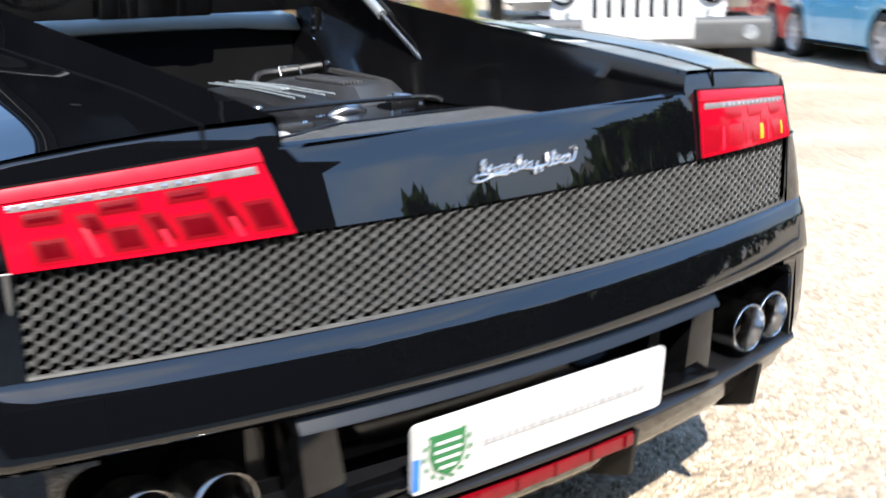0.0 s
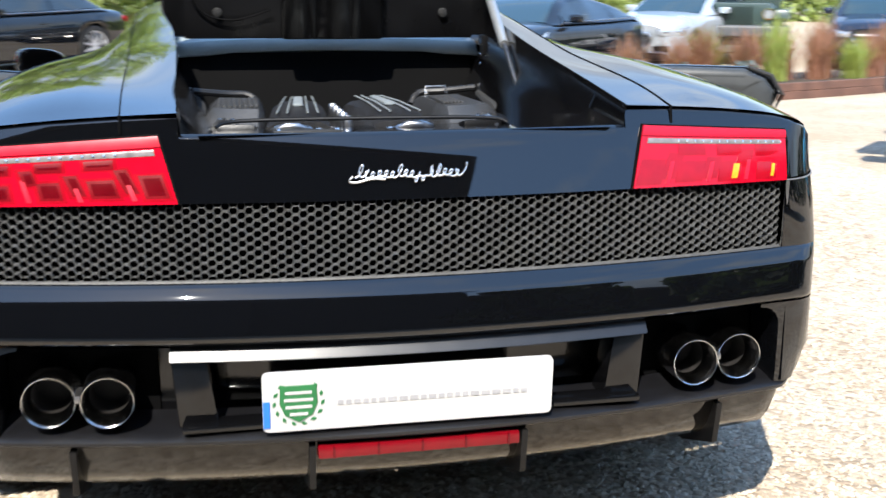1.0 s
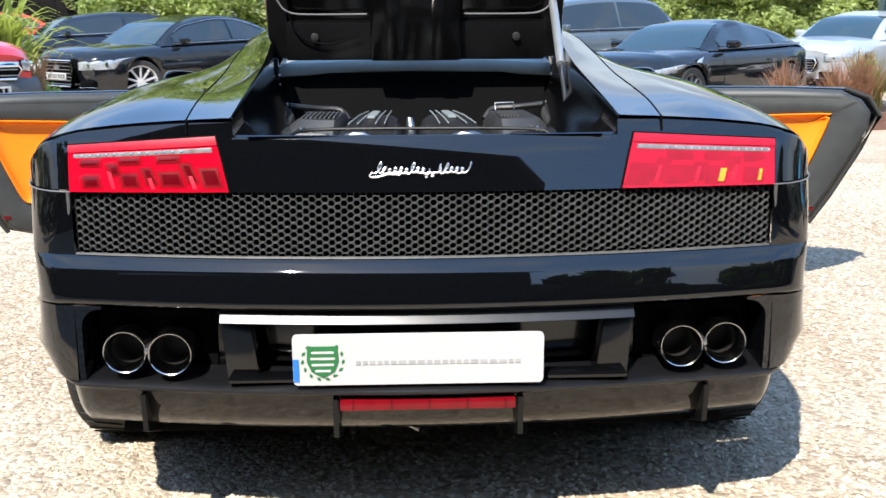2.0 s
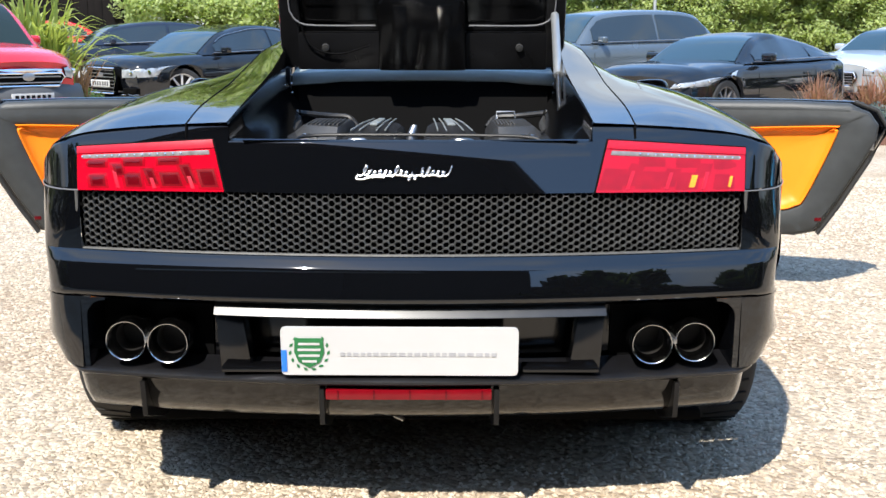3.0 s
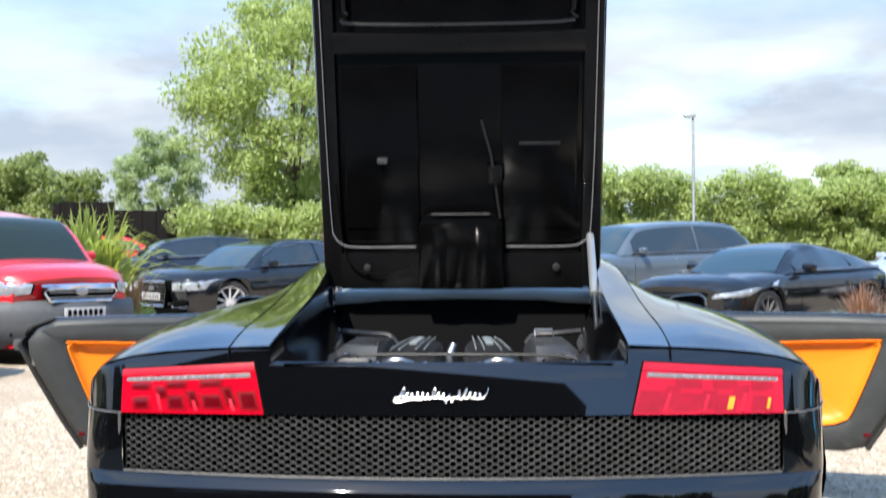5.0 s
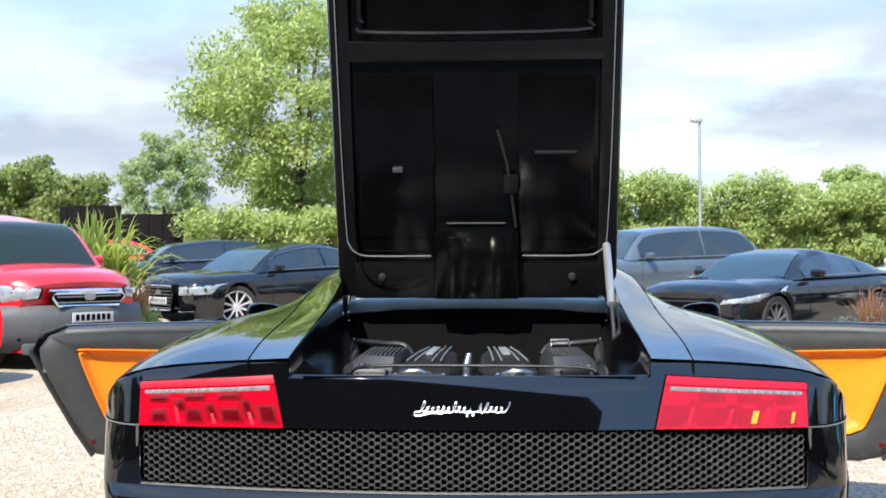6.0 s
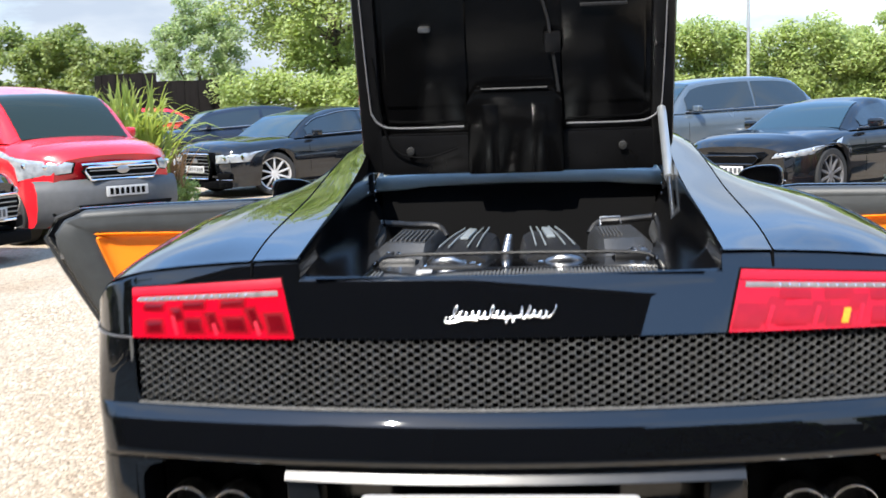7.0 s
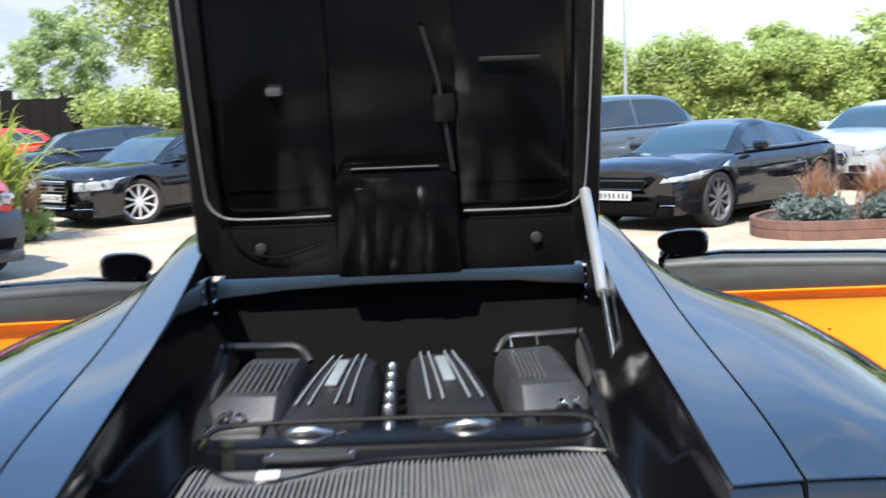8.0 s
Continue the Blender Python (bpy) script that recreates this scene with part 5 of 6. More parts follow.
        for f in (0.28, 0.62):
            a, z = lerp((q[0][0] + q[1][0]) / 2, (q[2][0] + q[3][0]) / 2, f), lerp((q[0][1] + q[1][1]) / 2, (q[2][1] + q[3][1]) / 2, f)
            x, y, z = nose(a, z, 0.016)
            r = abs(q[1][1] - q[0][1]) * 0.30
            part("bulb", lathe([(0.0005, 0.006), (r * 0.6, 0.004), (r, 0.0), (r * 1.05, -0.01)], 14, m=pose(s * x, y, z, 90, 0, s * 35 * f)), M["chrome"], hl)
        bm = box((0.30, 0.06, 0.11), (0, 0, 0), 0.02)
        bmesh.ops.transform(bm, matrix=pose(s * hw * 0.68, round_nose * 0.68 ** 2.4 + 0.012, 0.38, 0, 0, s * 22), verts=bm.verts)
        it = part("intake", bm, M["deep_black"], c)
        bm = tube([(s * hw * 0.52, round_nose * 0.52 ** 2.4 - 0.02, 0.325), (s * hw * 0.82, round_nose * 0.82 ** 2.4 - 0.01, 0.325)], 0.009, 6)
        part("trim", bm, M["chrome"], it)
        bm = box((0.34, 0.08, 0.12), (s * hw * 0.56, L - 0.035, tail - 0.20), 0.03)
        part("tail_light", bm, M["red_lens"], c)
        for y in axles:
            wheel("wheel", wheel_r, 0.24, wheel_r - 0.085, rim or M["alloy"], spokes, c, pose(s * (hw - 0.125), y, wheel_r, 0, 0, steer if y == axles[0] else 0) @ pose(0, 0, 0, 0, s * 90, 0), "alloy wheel with a low tyre")
    gw, g0, g1 = grille
    gr = part("front_grille", prism([(-gw * 0.42, g0), (gw * 0.42, g0), (gw * 0.5, lerp(g0, g1, 0.7)), (gw * 0.46, g1), (-gw * 0.46, g1), (-gw * 0.5, lerp(g0, g1, 0.7))], 0.08, pose(0, -0.012, 0), bevel=0.01), M["deep_black"], c, "black grille")
    for i in range(slats):
        z = lerp(g0, g1, (i + 0.6) / (slats + 0.2))
        part("slat", box((gw * 0.88, 0.012, 0.012), (0, -0.02, z), 0.003), M["brushed"], gr)
    if slats:
        em = lathe([(0.0005, 0.006), (0.045, 0.004), (0.055, 0.0)], 20, m=pose(0, -0.026, lerp(g0, g1, 0.72), 90) @ Matrix.Diagonal((1.4, 0.8, 1, 1)))
        part("emblem", em, M["brushed"], gr, "plain bright oval emblem")
    fr = [(-gw * 0.42, g0), (gw * 0.42, g0), (gw * 0.5, lerp(g0, g1, 0.7)), (gw * 0.46, g1), (-gw * 0.46, g1), (-gw * 0.5, lerp(g0, g1, 0.7)), (-gw * 0.42, g0)]
    part("surround", tube([(x, -0.012, z) for x, z in fr], 0.013, 6), frame_mat or M["chrome"], gr)
    part("front_skirt", box((W * 0.80, 0.16, 0.12), (0, 0.10, 0.24), 0.03), lower or M["deep_black"], c)
    if low:
        lw, l0, l1 = low
        part("lower_intake", prism([(-lw * 0.46, l0), (lw * 0.46, l0), (lw * 0.5, l1), (-lw * 0.5, l1)], 0.10, pose(0, -0.008, 0), bevel=0.012), M["deep_black"], c)
    if plate:
        pz = plate_z or g0 + 0.07
        p = part("number_plate", box((0.52, 0.012, 0.111), (0, -0.034, pz), 0.003), M["plate_white"], c, "white number plate")
        for i in range(7):
            part("character_bar", box((0.042, 0.003, 0.07), (-0.20 + 0.066 * i + (0.012 if i > 3 else 0), -0.041, pz), 0), M["grey_bumper"], p)
    return c


SALOON = dict(L=5.1, W=1.95, H=1.46, hood=0.98, belt=0.98, tail=1.02, wind=1.45, roof0=2.35, roof1=3.45, rear=4.45, axles=(0.98, 4.0), wheel_r=0.37)
parked_car("saloon_car", "large black saloon parked on the gravel, chrome grille", "car", on_yard(-5.72, 16.05, -38), paint=M["paint_black"], grille=(0.80, 0.34, 0.76), slats=7, lamps=((0.50, 0.60), (0.50, 0.735), (1.20, 0.80), (1.06, 0.62)), plate_z=0.50, spokes=10, steer=-24, chrome_line=True, glass=None, **SALOON)
parked_car("coupe_car", "black sports coupe with a sloping tail parked behind the planter", "car", pose(2.58, 12.4, 0, 0, 0, -47), L=4.65, W=1.90, H=1.37, paint=M["paint_black"], hood=0.93, belt=0.95, tail=1.02, wind=1.45, roof0=2.25, roof1=2.95, rear=4.25, axles=(0.93, 3.71), wheel_r=0.355, grille=(0.94, 0.53, 0.64), slats=0, frame_mat=M["paint_black"], low=(1.25, 0.22, 0.37), rim=M["dark_alloy"], lamps=((0.60, 0.60), (0.66, 0.665), (1.45, 0.84), (1.16, 0.64)), plate_z=0.45, head=0.06, roof_w=0.64, spokes=10, pillar=0.62)
parked_car("estate_suv", "tall slate-grey sport utility car with tinted windows", "car", on_yard(1.0, 18.2, -60), L=5.05, W=1.97, H=1.74, paint=M["paint_grey"], hood=1.12, belt=1.13, tail=1.18, wind=1.35, roof0=2.05, roof1=4.2, rear=4.85, axles=(0.95, 3.95), wheel_r=0.38)
parked_car("silver_saloon", "pale silver saloon parked in the far row", "car", on_yard(7.0, 17.2, -52), paint=M["paint_silver"], **{**SALOON, "L": 4.7, "rear": 4.2, "roof1": 3.4, "axles": (0.9, 3.7), "wheel_r": 0.33})
parked_car("dark_hatchback", "dark blue-black hatchback parked by the hedge", "car", on_yard(-9.0, 21.5, -62), L=4.4, W=1.8, H=1.48, paint=M["paint_navy"], hood=0.98, belt=1.0, tail=1.08, wind=1.2, roof0=1.95, roof1=3.5, rear=4.25, axles=(0.88, 3.5))
parked_car("red_hatchback", "red hatchback half hidden behind the spiky plant", "car", on_yard(-13.0, 25.8, -70), L=4.1, W=1.75, H=1.46, paint=M["paint_red"], hood=0.98, belt=1.0, tail=1.08, wind=1.15, roof0=1.85, roof1=3.3, rear=3.95, axles=(0.82, 3.3), wheel_r=0.31)
parked_car("black_hatchback", "black hatchback standing in front of the red van", "car", pose(-4.96, 7.45, 0, 0, 0, 82), L=4.2, W=1.78, H=1.46, paint=M["paint_black"], hood=0.95, belt=0.98, tail=1.08, wind=1.2, roof0=1.95, roof1=3.4, rear=4.05, axles=(0.85, 3.4))
parked_car("navy_hatchback", "dark blue hatchback in the far row", "car", on_yard(11.2, 15.6, -30), L=4.2, W=1.78, H=1.46, paint=M["paint_navy"], hood=0.95, belt=0.98, tail=1.08, wind=1.2, roof0=1.95, roof1=3.4, rear=4.05, axles=(0.85, 3.4))
parked_car("small_blue_car", "small sky-blue hatchback with a dark roof", "car", pose(9.75, 4.05, 0, 0, 0, -34), L=3.75, W=1.70, H=1.41, paint=M["paint_sky"], hood=0.95, belt=0.97, tail=1.0, wind=1.05, roof0=1.6, roof1=3.1, rear=3.65, axles=(0.70, 3.15), wheel_r=0.31, lamp=(0.26, 0.22, 0.76), round_nose=0.18)
parked_car("red_car", "red car parked between two others", "car", pose(11.6, 6.75, 0, 0, 0, -38), L=4.1, W=1.75, H=1.46, paint=M["paint_red"], hood=0.98, belt=1.0, tail=1.08, wind=1.15, roof0=1.85, roof1=3.3, rear=3.95, axles=(0.82, 3.3), wheel_r=0.31)


def van():
    c = parked_car("red_van", "bright red compact van with a dark grey front bumper", "van", pose(-4.50, 9.60, 0, 0, 0, 54), L=4.38, W=1.82, H=1.84, paint=M["paint_red"], hood=1.14, belt=1.15, tail=1.18, wind=0.90, roof0=1.78, roof1=4.1, rear=4.35, axles=(0.85, 3.58), wheel_r=0.32, lower=M["grey_bumper"], grille=(0.92, 0.70, 0.84), slats=2, lamps=((0.56, 0.79), (0.53, 0.89), (1.32, 1.07), (1.22, 0.71)), plate=False, round_nose=0.34, roof_w=0.80, pillar=0.35, head=0.15, glass=M["van_glass"])
    rows = []
    for z, d in ((0.20, 0.06), (0.27, -0.03), (0.42, -0.07), (0.58, -0.07), (0.68, -0.03), (0.71, 0.02)):
        rows.append([(x, d + 0.34 * (abs(x) / 0.91) ** 2.2, z) for x in [0.89 * i / 10 for i in range(-10, 11)]])
    part("front_bumper", grid(rows), M["grey_bumper"], c, "dark grey plastic front bumper")
    p = part("number_plate", box((0.52, 0.012, 0.111), (0, -0.085, 0.57), 0.003), M["plate_white"], c, "white number plate")
    for i in range(7):
        part("character_bar", box((0.042, 0.003, 0.07), (-0.20 + 0.066 * i, -0.093, 0.57), 0), M["deep_black"], p)
    part("lower_intake", prism([(-0.52, 0.33), (0.52, 0.33), (0.58, 0.44), (-0.58, 0.44)], 0.06, pose(0, -0.082, 0), bevel=0.01), M["deep_black"], c)
    part("chrome_trim", tube([(-0.46, 0.05, 0.865), (0, -0.03, 0.875), (0.46, 0.05, 0.865)], 0.020, 6), M["chrome"], c)


van()


def off_roader(name, label, m, paint, bumper, slots=7, cabin=1.80, panel=True):
    """A boxy off-roader whose nose looks to -y."""
    c = empty(name, m, label=label, category="off-roader", group="parked vehicles")
    part("nose", prism([(-0.62, 0.62), (0.62, 0.62), (0.68, 1.08), (0.55, 1.18), (-0.55, 1.18), (-0.68, 1.08)], 1.25, pose(0, 0.12, 0), bevel=0.03), paint, c)
    for i in range(slots):
        x = (i - (slots - 1) / 2) * 0.105
        part("slot", box((0.05, 0.02, 0.36), (x, 0.122, 0.93), 0.012), M["deep_black"], c)
    part("cab", prism([(-0.78, 0.55), (0.78, 0.55), (0.78, 1.2), (0.70, cabin - 0.03), (0.62, cabin), (-0.62, cabin), (-0.70, cabin - 0.03), (-0.78, 1.2)], 2.4, pose(0, 1.35, 0), bevel=0.03), paint, c)
    part("windscreen", prism([(-0.66, 1.24), (0.66, 1.24), (0.60, cabin - 0.10), (-0.60, cabin - 0.10)], 0.02, pose(0, 1.335, 0)), M["glass"], c)
    bp = part("bumper", box((1.92, 0.24, 0.22), (0, 0.0, 0.66), 0.05, seg=3), bumper, c, "chunky grey front bumper")
    if panel:
        part("number_plate", box((0.80, 0.015, 0.16), (0, -0.118, 0.70), 0.01), M["plate_white"], c, "plain white plate panel")
    part("skid_panel", box((1.1, 0.5, 0.14), (0, 0.35, 0.46), 0.03), M["deep_black"], c)
    for s in (-1, 1):
        part("fog_lamp", lathe([(0.0005, 0.006), (0.05, 0.004), (0.06, -0.01)], 18, m=pose(s * 0.80, -0.122, 0.66, 90)), M["lamp_glass"], bp, "small round fog lamp")
        part("marker_lamp", lathe([(0.0005, 0.006), (0.03, 0.004), (0.034, -0.01)], 14, m=pose(s * 0.52, 0.115, 0.80, 90)), M["lamp_glass"], c)
        h = part("headlight", lathe([(0.0005, 0.01), (0.085, 0.0), (0.10, -0.02), (0.105, -0.05)], 24, m=pose(s * 0.55, 0.10, 0.98, 90)), M["lamp_glass"], c, "round clear headlight")
        part("bezel", lathe([(0.09, 0.012), (0.112, 0.012), (0.115, -0.03)], 24, m=pose(s * 0.55, 0.10, 0.98, 90)), M["chrome"], h)
        part("wing", prism([(0.0, 0.90), (0.04, 1.05), (0.85, 1.06), (1.0, 0.80), (0.95, 0.80), (0.80, 0.96), (0.10, 0.90)], 0.36, Matrix.Translation((s * 0.79, 0.10, 0)) @ pose(0, 0, 0, 0, 0, 90) @ Matrix.Translation((0, -0.15, 0)), bevel=0.015), paint, c)
        part("side_window", box((0.02, 0.9, 0.42), (s * 0.755, 2.05, 1.44), 0.02), M["glass"], c)
        part("door_mirror", box((0.18, 0.08, 0.20), (s * 0.92, 1.5, 1.30), 0.03), M["satin_black"], c)
        for y in (0.62, 3.05):
            wheel("wheel", 0.39, 0.26, 0.23, M["dark_alloy"], 5, c, pose(s * 0.76, y, 0.39, 0, s * 90, 0), "chunky tyre on a dark rim")
    return c


off_roader("white_off_roader", "white boxy off-roader with a slotted grille and grey bumper", pose(4.97, 4.40, 0, 0, 0, -45), M["paint_white"], M["grey_bumper"])
off_roader("green_off_roader", "dark green boxy off-roader in the far row", on_yard(9.3, 17.4, -28), M["paint_green"], M["grey_bumper"], 5, 1.95, False)
off_roader("white_box_van", "white tall box van in the far row", on_yard(14.6, 16.2, -38), M["paint_white"], M["grey_bumper"], 5, 2.2, False)


# ---- planting ----
def leaf_cloud(name, centers, n, size, mat, parent=None, seed=1, up=1.0):
    """Many small leaves round clumps; centers: rows of (x, y, z, rx, ry, rz)."""
    rng = np.random.default_rng(seed)
    C = np.array(centers, float)
    vol = (C[:, 3] * C[:, 4] * C[:, 5]) ** (2 / 3)
    k = rng.choice(len(C), n, p=vol / vol.sum())
    d = rng.normal(size=(n, 3))
    d /= np.linalg.norm(d, axis=1)[:, None]
    r = rng.uniform(0.1, 1.15, n) ** 0.7
    P = C[k, :3] + d * C[k, 3:] * r[:, None]
    P = P[P[:, 2] > 0.05]
    n = len(P)
    nor = rng.normal(size=(n, 3)) * 0.62 + np.array([-0.15, -0.45, 0.75]) * up
    nor /= np.linalg.norm(nor, axis=1)[:, None]
    a = np.cross(nor, rng.normal(size=(n, 3)))
    a /= np.linalg.norm(a, axis=1)[:, None]
    b = np.cross(nor, a)
    s = size * rng.uniform(0.6, 1.4, n)[:, None]
    V = np.stack([P - a * s, P + b * s * 0.45, P + a * s, P - b * s * 0.45], 1).reshape(-1, 3)
    F = np.arange(4 * n).reshape(-1, 4)
    me = bpy.data.meshes.new(name)
    me.from_pydata(V.tolist(), [], F.tolist())
    me.materials.append(mat)
    ob = new(name, me)
    if parent:
        ob.parent = parent
    return ob


def tree(name, label, x, y, h, spread, mat, n, leaf, seed, trunk=True, low=0.25, clumps=110):
    rng = random.Random(seed)
    t = empty(name, label=label, category="tree")
    cl = []
    tips = []
    zc, rz = h * (0.5 + low * 0.5), h * (0.5 - low * 0.5)
    for i in range(clumps):
        a, u = rng.uniform(0, 2 * math.pi), rng.uniform(-1, 1)
        r = rng.uniform(0.35, 1.0) ** 0.5
        lump = 1 + 0.22 * noise.noise((2.1 * math.cos(a) + seed, 2.1 * math.sin(a), 2.1 * u))
        w = math.sqrt(max(0.0, 1 - u * u)) * spread * r * lump
        s = spread * rng.uniform(0.10, 0.22)
        cl.append((x + w * math.cos(a), y + w * math.sin(a), zc + rz * u * r * 0.94 * lump, s * 1.15, s * 1.15, s * rng.uniform(0.6, 1.0)))
        tips.append(cl[-1][:3])
    leaf_cloud("crown", cl, n, leaf, mat, t, seed, up=0.7)
    if trunk:
        th = h * 0.6
        part("trunk", tube([(x, y, -0.1), (x + 0.05, y, th * 0.3), (x - 0.05, y + 0.05, th * 0.7), (x + 0.02, y, th)], [h * 0.028, h * 0.022, h * 0.015, h * 0.006], 9), M["bark"], t)
        for p in tips[:9]:
            z0 = min(h * rng.uniform(0.2, 0.45), p[2] - 0.2)
            part("limb", tube([(x, y, z0), (lerp(x, p[0], 0.5), lerp(y, p[1], 0.5), lerp(z0, p[2], 0.6)), p], [h * 0.011, h * 0.007, h * 0.002], 6), M["bark"], t)
    return t


def hedge(label, x0, y0, x1, y1, h, depth, mat, n, leaf, seed, bumps=0.25):
    rng = random.Random(seed)
    cl = []
    length = math.hypot(x1 - x0, y1 - y0)
    k = max(8, int(length / 0.55))
    for i in range(k):
        f = (i + 0.5) / k
        x, y = lerp(x0, x1, f), lerp(y0, y1, f)
        hh = h * (1 + bumps * 0.5 * noise.noise((x * 0.3, y * 0.3, seed)))
        for z in (0.12, 0.3, 0.48, 0.64, 0.78, 0.90):
            s = rng.uniform(0.6, 1.25)
            cl.append((x + rng.uniform(-0.4, 0.4), y + rng.uniform(-1, 1) * depth * 0.5, hh * z + rng.uniform(-0.2, 0.2), 0.62 * s, depth * 0.35 * s, hh * 0.12 * s + 0.1))
    for i in range(k // 2):
        f = (i + 0.5) / (k // 2)
        cl.append((lerp(x0, x1, f), lerp(y0, y1, f), h * 0.36, 0.9, depth * 0.3, h * 0.36))
    ob = leaf_cloud("hedge", cl, n, leaf, mat, None, seed)
    return tagged(ob, label, "hedge", kind="stuff")


tree("broadleaf_tree", "tall bright green broadleaf tree behind the parked cars", -6.0, 31.0, 9.9, 3.15, M["leaf"], 56000, 0.075, 11, low=0.16, clumps=300)
tree("willow_tree", "pale feathery green tree beside a taller one", -10.9, 33.0, 5.9, 1.5, M["leaf_pale"], 30000, 0.06, 12, low=0.05, clumps=260)
tree("bushy_tree", "dark green bushy tree by the fence", -14.0, 31.0, 4.75, 2.1, M["leaf_dark"], 30000, 0.075, 13, low=0.05)
tree("bushy_tree", "dark green bushy tree by the fence", -17.2, 32.0, 4.7, 2.3, M["leaf_dark"], 22000, 0.09, 14, low=0.05)
hedge("tall lime-green hedge along the yard", -8.8, 28.6, 3, 29.6, 2.75, 1.6, M["leaf"], 90000, 0.068, 21)
hedge("tall green hedge along the yard", 1, 37.0, 18.5, 39.0, 4.25, 1.8, M["leaf"], 170000, 0.078, 22)
hedge("tall green hedge beyond the far row", 17, 39, 42, 26, 5.0, 2.0, M["leaf"], 40000, 0.16, 23)
tree("bushy_tree", "rounded pale green tree standing over the hedge", 13.9, 40.0, 5.1, 2.3, M["leaf"], 26000, 0.085, 15, low=0.1)
hedge("dark hedge at the side of the yard", -17, 30, -30, 8, 4.0, 2.0, M["leaf_dark"], 12000, 0.24, 24)
# unseen hedges and trees, leaf colour darkened for what the car mirrors
hedge("dark hedge at the end of the yard", 42, 26, 34, -18, 4.5, 2.0, M["leaf_shaded"], 9000, 0.35, 25)
hedge("dark hedge behind the yard", 34, -18, -30, -18, 4.2, 2.0, M["leaf_shaded"], 16000, 0.32, 26)
hedge("dark hedge at the side of the yard", -30, -18, -30, 8, 4.5, 2.0, M["leaf_shaded"], 8000, 0.35, 27)
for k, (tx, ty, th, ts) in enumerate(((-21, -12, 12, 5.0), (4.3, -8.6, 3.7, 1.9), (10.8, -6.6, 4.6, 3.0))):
    tree("yard_tree", "tall dark tree at the edge of the yard", tx, ty, th, ts, M["leaf_shaded"], 15000, 0.27, 31 + k, low=0.06)


def barn():
    """The dark barn behind the yard, mirrored in the car's tail."""
    b = empty("barn", label="dark board-clad barn with a gable roof facing the yard", category="barn")
    x0, x1, y0, y1, eave, ridge = -13.5, 2.6, -8.6, -22.0, 5.1, 9.3
    xm = (x0 + x1) / 2
    part("wall", prism([(x0, 0), (x1, 0), (x1, eave), (xm, ridge - 0.1), (x0, eave)], y1 - y0, pose(0, y0, 0)), M["barn_board"], b)
    for s, xe in ((-1, x0), (1, x1)):
        bm = grid([[(xm, y, ridge), (xe + s * 0.35, y, eave - 0.12)] for y in (y0 + 0.4, y1 - 0.4)])
        solid(part("roof", bm, M["barn_roof"], b), 0.14, 1)
    bm = box((4.2, 0.08, 3.9), (xm + 1.5, y0 + 0.06, 1.96), 0.02)
    door = part("sliding_door", bm, M["barn_board"], b)
    part("door_rail", box((8.0, 0.10, 0.12), (xm + 1.5, y0 + 0.08, 4.0), 0.02), M["steel"], door)
    # unseen lean-to, added against the barn so that the bumper mirrors dark here
    xs = 12.0
    part("shed_wall", prism([(x1, 0), (xs, 0), (xs, 2.4), (x1, 3.0)], -8.0, pose(0, y0 - 0.3, 0)), M["barn_board"], b)
    bm = grid([[(x1, y, 3.15), (xs + 0.3, y, 2.5)] for y in (y0 + 0.1, y0 - 8.6)])
    solid(part("shed_roof", bm, M["barn_roof"], b), 0.1, 1)
    n = 46
    for k in range(n):
        x = lerp(x0 + 0.2, x1 - 0.2, (k + 0.5) / n)
        top = lerp(eave, ridge - 0.1, 1 - abs(x - xm) / (xm - x0)) - 0.1
        part("board", box((0.385, 0.03, top), (x, y0 + 0.016, top / 2), 0), M["barn_board"], b)


barn()


def blades(name, label, category, x, y, z0, n, h, spread, width, mat, seed, group="", droop=0.5):
    rng = np.random.default_rng(seed)
    V, F = [], []
    for i in range(n):
        a = rng.uniform(0, 2 * math.pi)
        lean = rng.uniform(0.05, 1.0) * spread
        hh = h * rng.uniform(0.6, 1.05)
        ox, oy = rng.normal(0, spread * 0.16, 2)
        w = width * rng.uniform(0.7, 1.2)
        k = len(V)
        for j in range(5):
            f = j / 4
            out = lean * f ** 1.7
            zz = hh * (f - droop * 0.5 * (lean / spread) * f ** 3)
            ww = w * (1 - f ** 3) * 0.5 + 0.001
            px, py = x + ox + out * math.cos(a), y + oy + out * math.sin(a)
            V.append((px - ww * math.sin(a), py + ww * math.cos(a), z0 + zz))
            V.append((px + ww * math.sin(a), py - ww * math.cos(a), z0 + zz))
        for j in range(4):
            F.append((k + 2 * j, k + 2 * j + 1, k + 2 * j + 3, k + 2 * j + 2))
    me = bpy.data.meshes.new(name)
    me.from_pydata(V, [], F)
    me.materials.append(mat)
    return tagged(new(name, me), label, category, group)


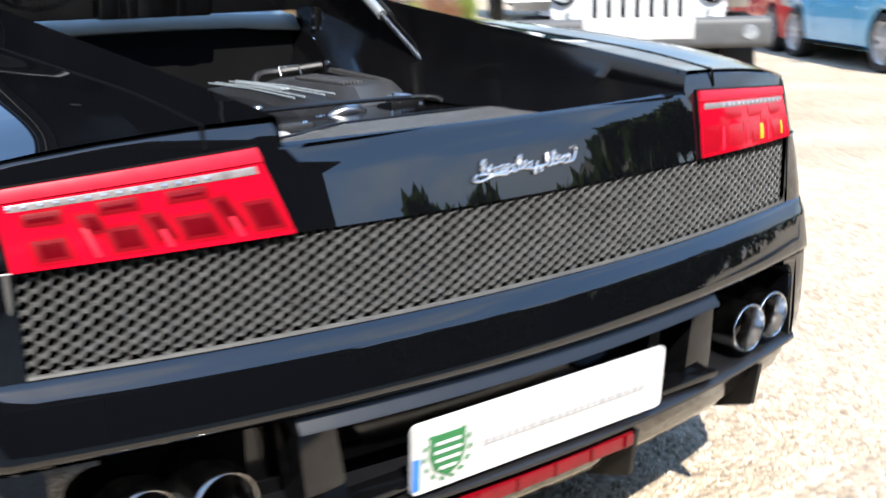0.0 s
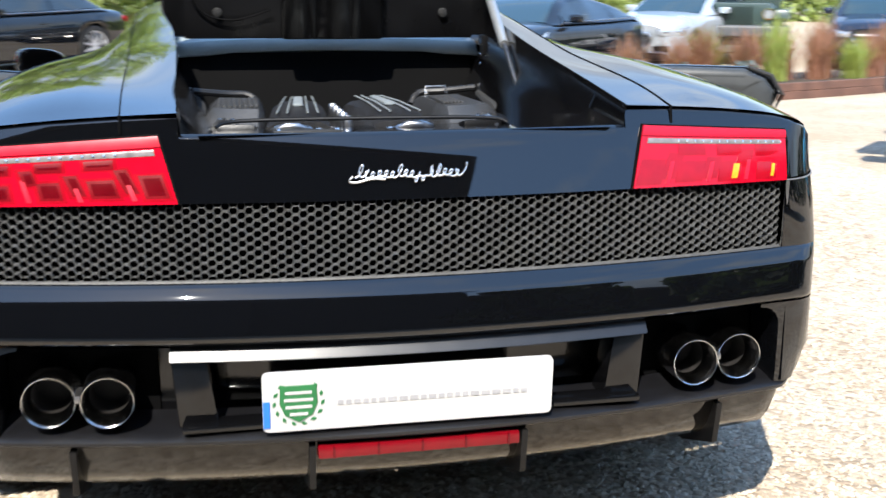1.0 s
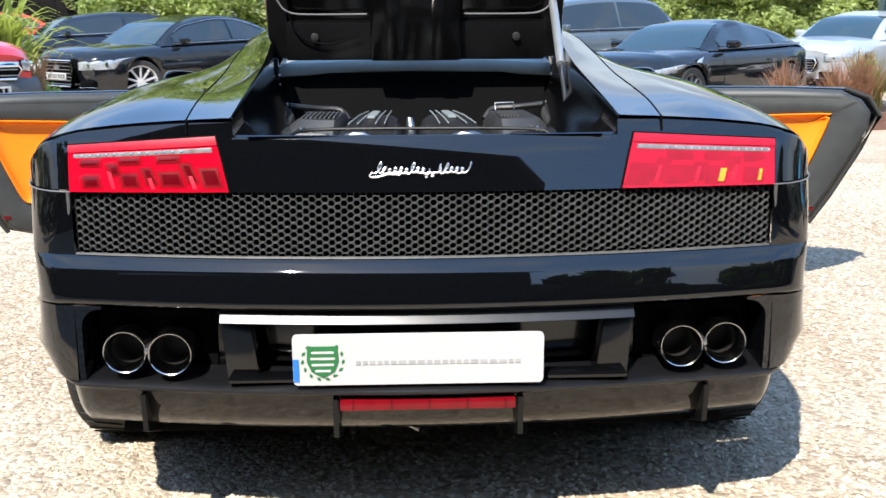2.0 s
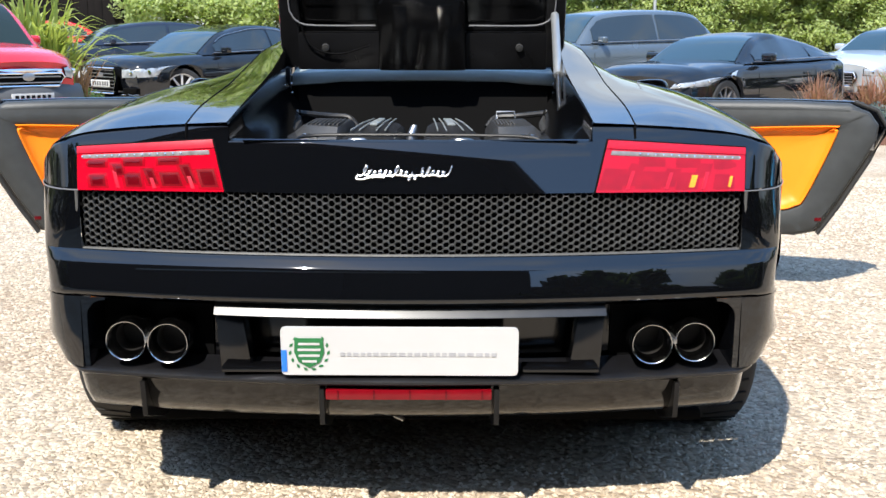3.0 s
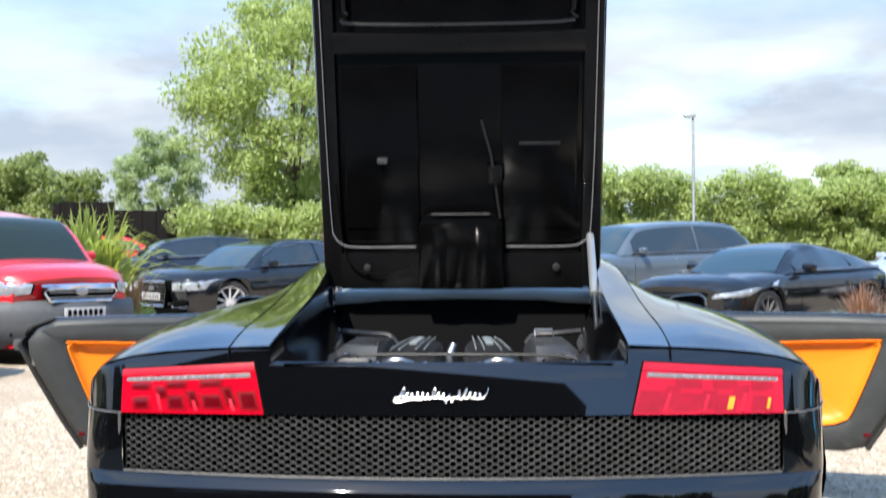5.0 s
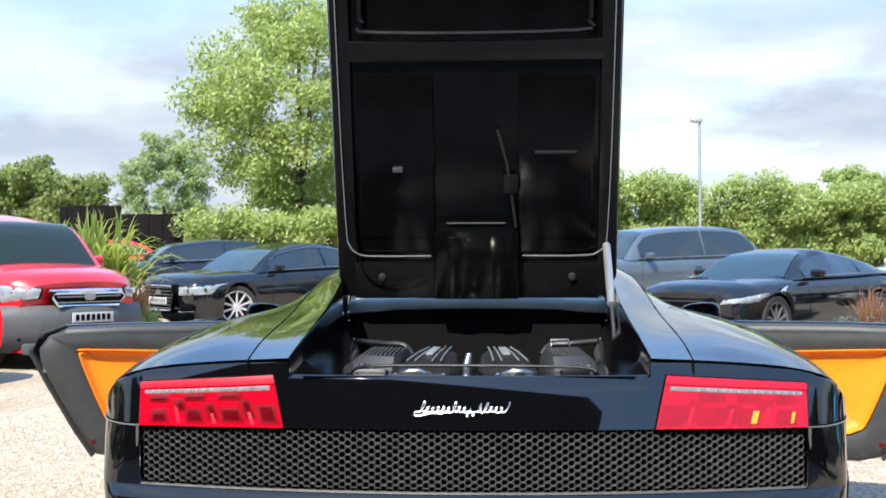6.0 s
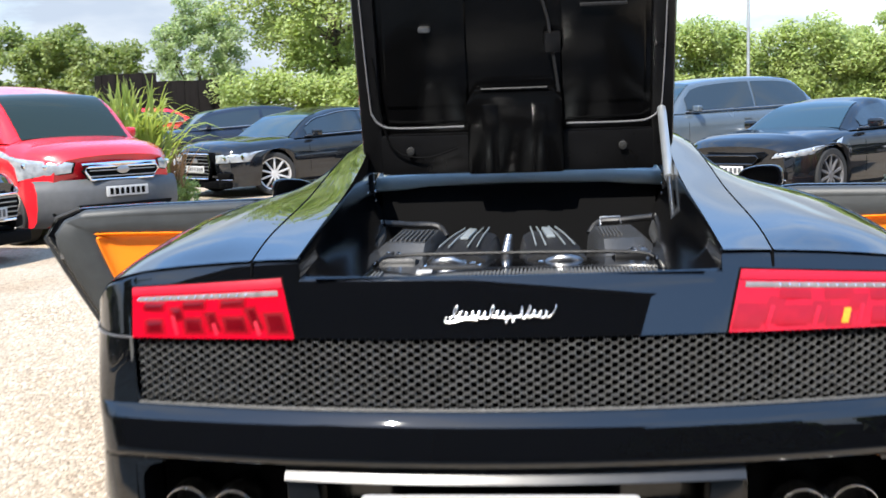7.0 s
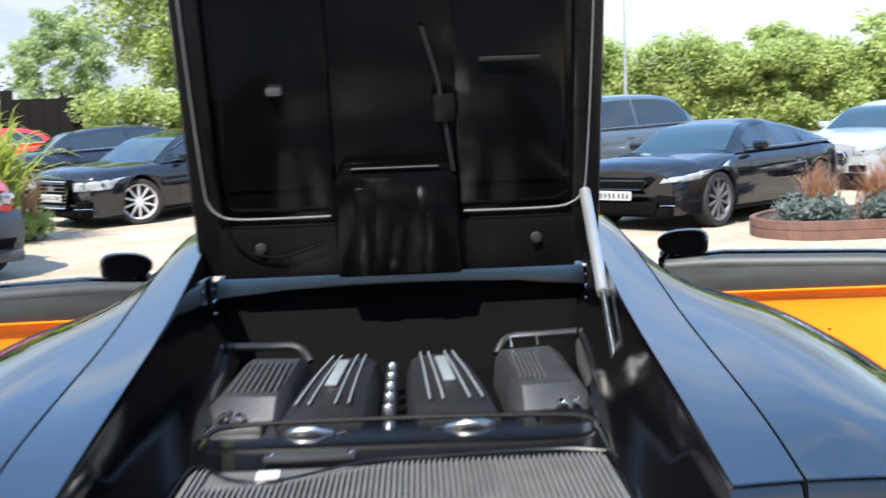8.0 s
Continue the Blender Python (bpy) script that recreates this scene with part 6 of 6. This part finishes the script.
def flax(x, y, n, h, spread, seed):
    """A flax plant, leaf by leaf: folded sword leaves that arch over at the tip."""
    rng = random.Random(seed)
    p = empty("flax_plant", label="tall spiky green flax plant with arching sword leaves", category="plant")
    for i in range(n):
        a = rng.uniform(0, 2 * math.pi)
        lean = spread * rng.uniform(0.05, 1.0)
        hh = h * rng.uniform(0.6, 1.05)
        ox, oy = rng.gauss(0, 0.18), rng.gauss(0, 0.18)
        w = 0.034 * rng.uniform(0.7, 1.2)
        droop = 0.35 + 0.5 * lean / spread
        rows = []
        for j in range(7):
            f = j / 6
            out = lean * f ** 1.5
            zz = hh * (f - droop * 0.62 * f ** 3.2)
            ww = w * (1 - f ** 2.5) + 0.001
            px, py = x + ox + out * math.cos(a), y + oy + out * math.sin(a)
            nx, ny = -math.sin(a) * ww, math.cos(a) * ww
            rows.append([(px - nx, py - ny, zz + ww * 0.4), (px, py, zz), (px + nx, py + ny, zz + ww * 0.4)])
        part("leaf", grid(rows), M["blade"], p)


flax(-6.05, 13.9, 300, 2.75, 1.4, 41)
flax(-6.9, 14.3, 200, 2.6, 1.4, 42)
ob = leaf_cloud("low_shrub", [(-5.65, 14.2, 0.22, 0.28, 0.25, 0.22), (-5.5, 14.6, 0.25, 0.25, 0.3, 0.25)], 2500, 0.03, M["leaf"], None, 46)
tagged(ob, "low green shrub at the foot of the flax", "shrub")
blades("dead_leaves", "arching dead brown leaves beside the flax", "plant", -5.75, 14.6, 0, 60, 1.25, 0.9, 0.035, M["straw"], 43)


def planter():
    p = empty("planter_bed", label="raised bed with a curved brown timber edge", category="planter")
    rim = spline([Vector(v) for v in ((4.6, 12.3, 0), (4.05, 11.5, 0), (4.0, 10.85, 0), (4.45, 10.42, 0), (5.4, 10.45, 0), (6.8, 10.9, 0), (8.4, 11.6, 0), (10.4, 12.6, 0))], 4)
    back = [Vector((10.0, 14.2, 0)), Vector((7.0, 13.4, 0))]
    bm = bmesh.new()
    bm.faces.new([bm.verts.new(v + Vector((0, 0, 0.17))) for v in rim + back])
    part("soil", bm, M["soil"], p, "dark bare soil")
    for course in range(2):
        for P, Q in zip(rim, rim[1:]):
            d = Q - P
            ang = math.degrees(math.atan2(d.y, d.x))
            q = (P + Q) / 2
            b = box((d.length + 0.012, 0.07, 0.105), (0, 0, 0), 0.006, seg=1)
            bmesh.ops.transform(b, matrix=pose(q.x, q.y, 0.052 + 0.107 * course, 0, 0, ang + random.uniform(-0.7, 0.7)), verts=b.verts)
            part("plank", b, M["timber"], p)


planter()
rg = random.Random(8)
for i in range(16):
    f = (i + 0.5) / 16
    x, y = lerp(4.8, 10.0, f) + rg.uniform(-0.15, 0.15), lerp(11.2, 13.0, f) + rg.uniform(-0.35, 0.35)
    pale = i % 4 != 3
    blades("ornamental_grass", "tuft of dry reddish-brown ornamental grass" if pale else "tuft of yellow-green ornamental grass", "plant", x, y, 0.16, 220, rg.uniform(0.65, 1.0), 0.42, 0.013, M["straw"] if pale else M["blade"], 60 + i, "grasses in the bed")
for i, (x, y) in enumerate(((4.35, 10.95), (4.65, 10.75), (5.3, 10.8), (6.2, 11.0))):
    ob = leaf_cloud("low_shrub", [(x, y, 0.31, 0.24, 0.22, 0.18), (x + 0.15, y + 0.1, 0.25, 0.2, 0.2, 0.14)], 700, 0.035, M["leaf_grey"], None, 80 + i)
    tagged(ob, "low grey-leaved shrub in the bed", "shrub", "shrubs in the bed")


def fence():
    f = empty("board_fence", label="dark stained board fence by the hedge", category="fence")
    for i in range(18):
        h = (2.86 if i < 9 else 2.62) + random.uniform(-0.02, 0.02)
        part("board", box((0.215, 0.025, h), (-12.3 + 0.2 * i, 28.0 + (0.02 if i % 2 else 0), h / 2), 0.004), M["fence_wood"], f)
    for i in range(3):
        part("rail", box((3.6, 0.05, 0.08), (-10.6, 28.05, 0.5 + 0.85 * i), 0.005), M["fence_wood"], f)


fence()


def lamp_post():
    x, y = 7.15, 34.6
    c = empty("street_lamp", label="slim grey steel lamp post with a flat lantern", category="street lamp")
    part("pole", tube([(x, y, 0), (x, y, 2.0), (x, y, 6.0)], [0.075, 0.06, 0.045], 12), M["steel"], c)
    part("lantern", prism([(-0.32, 0.02), (-0.30, 0.12), (0.0, 0.17), (0.10, 0.10), (0.10, 0.0), (-0.1, -0.03)], 0.24, pose(x, y - 0.12, 5.98), bevel=0.02), M["steel"], c)


lamp_post()
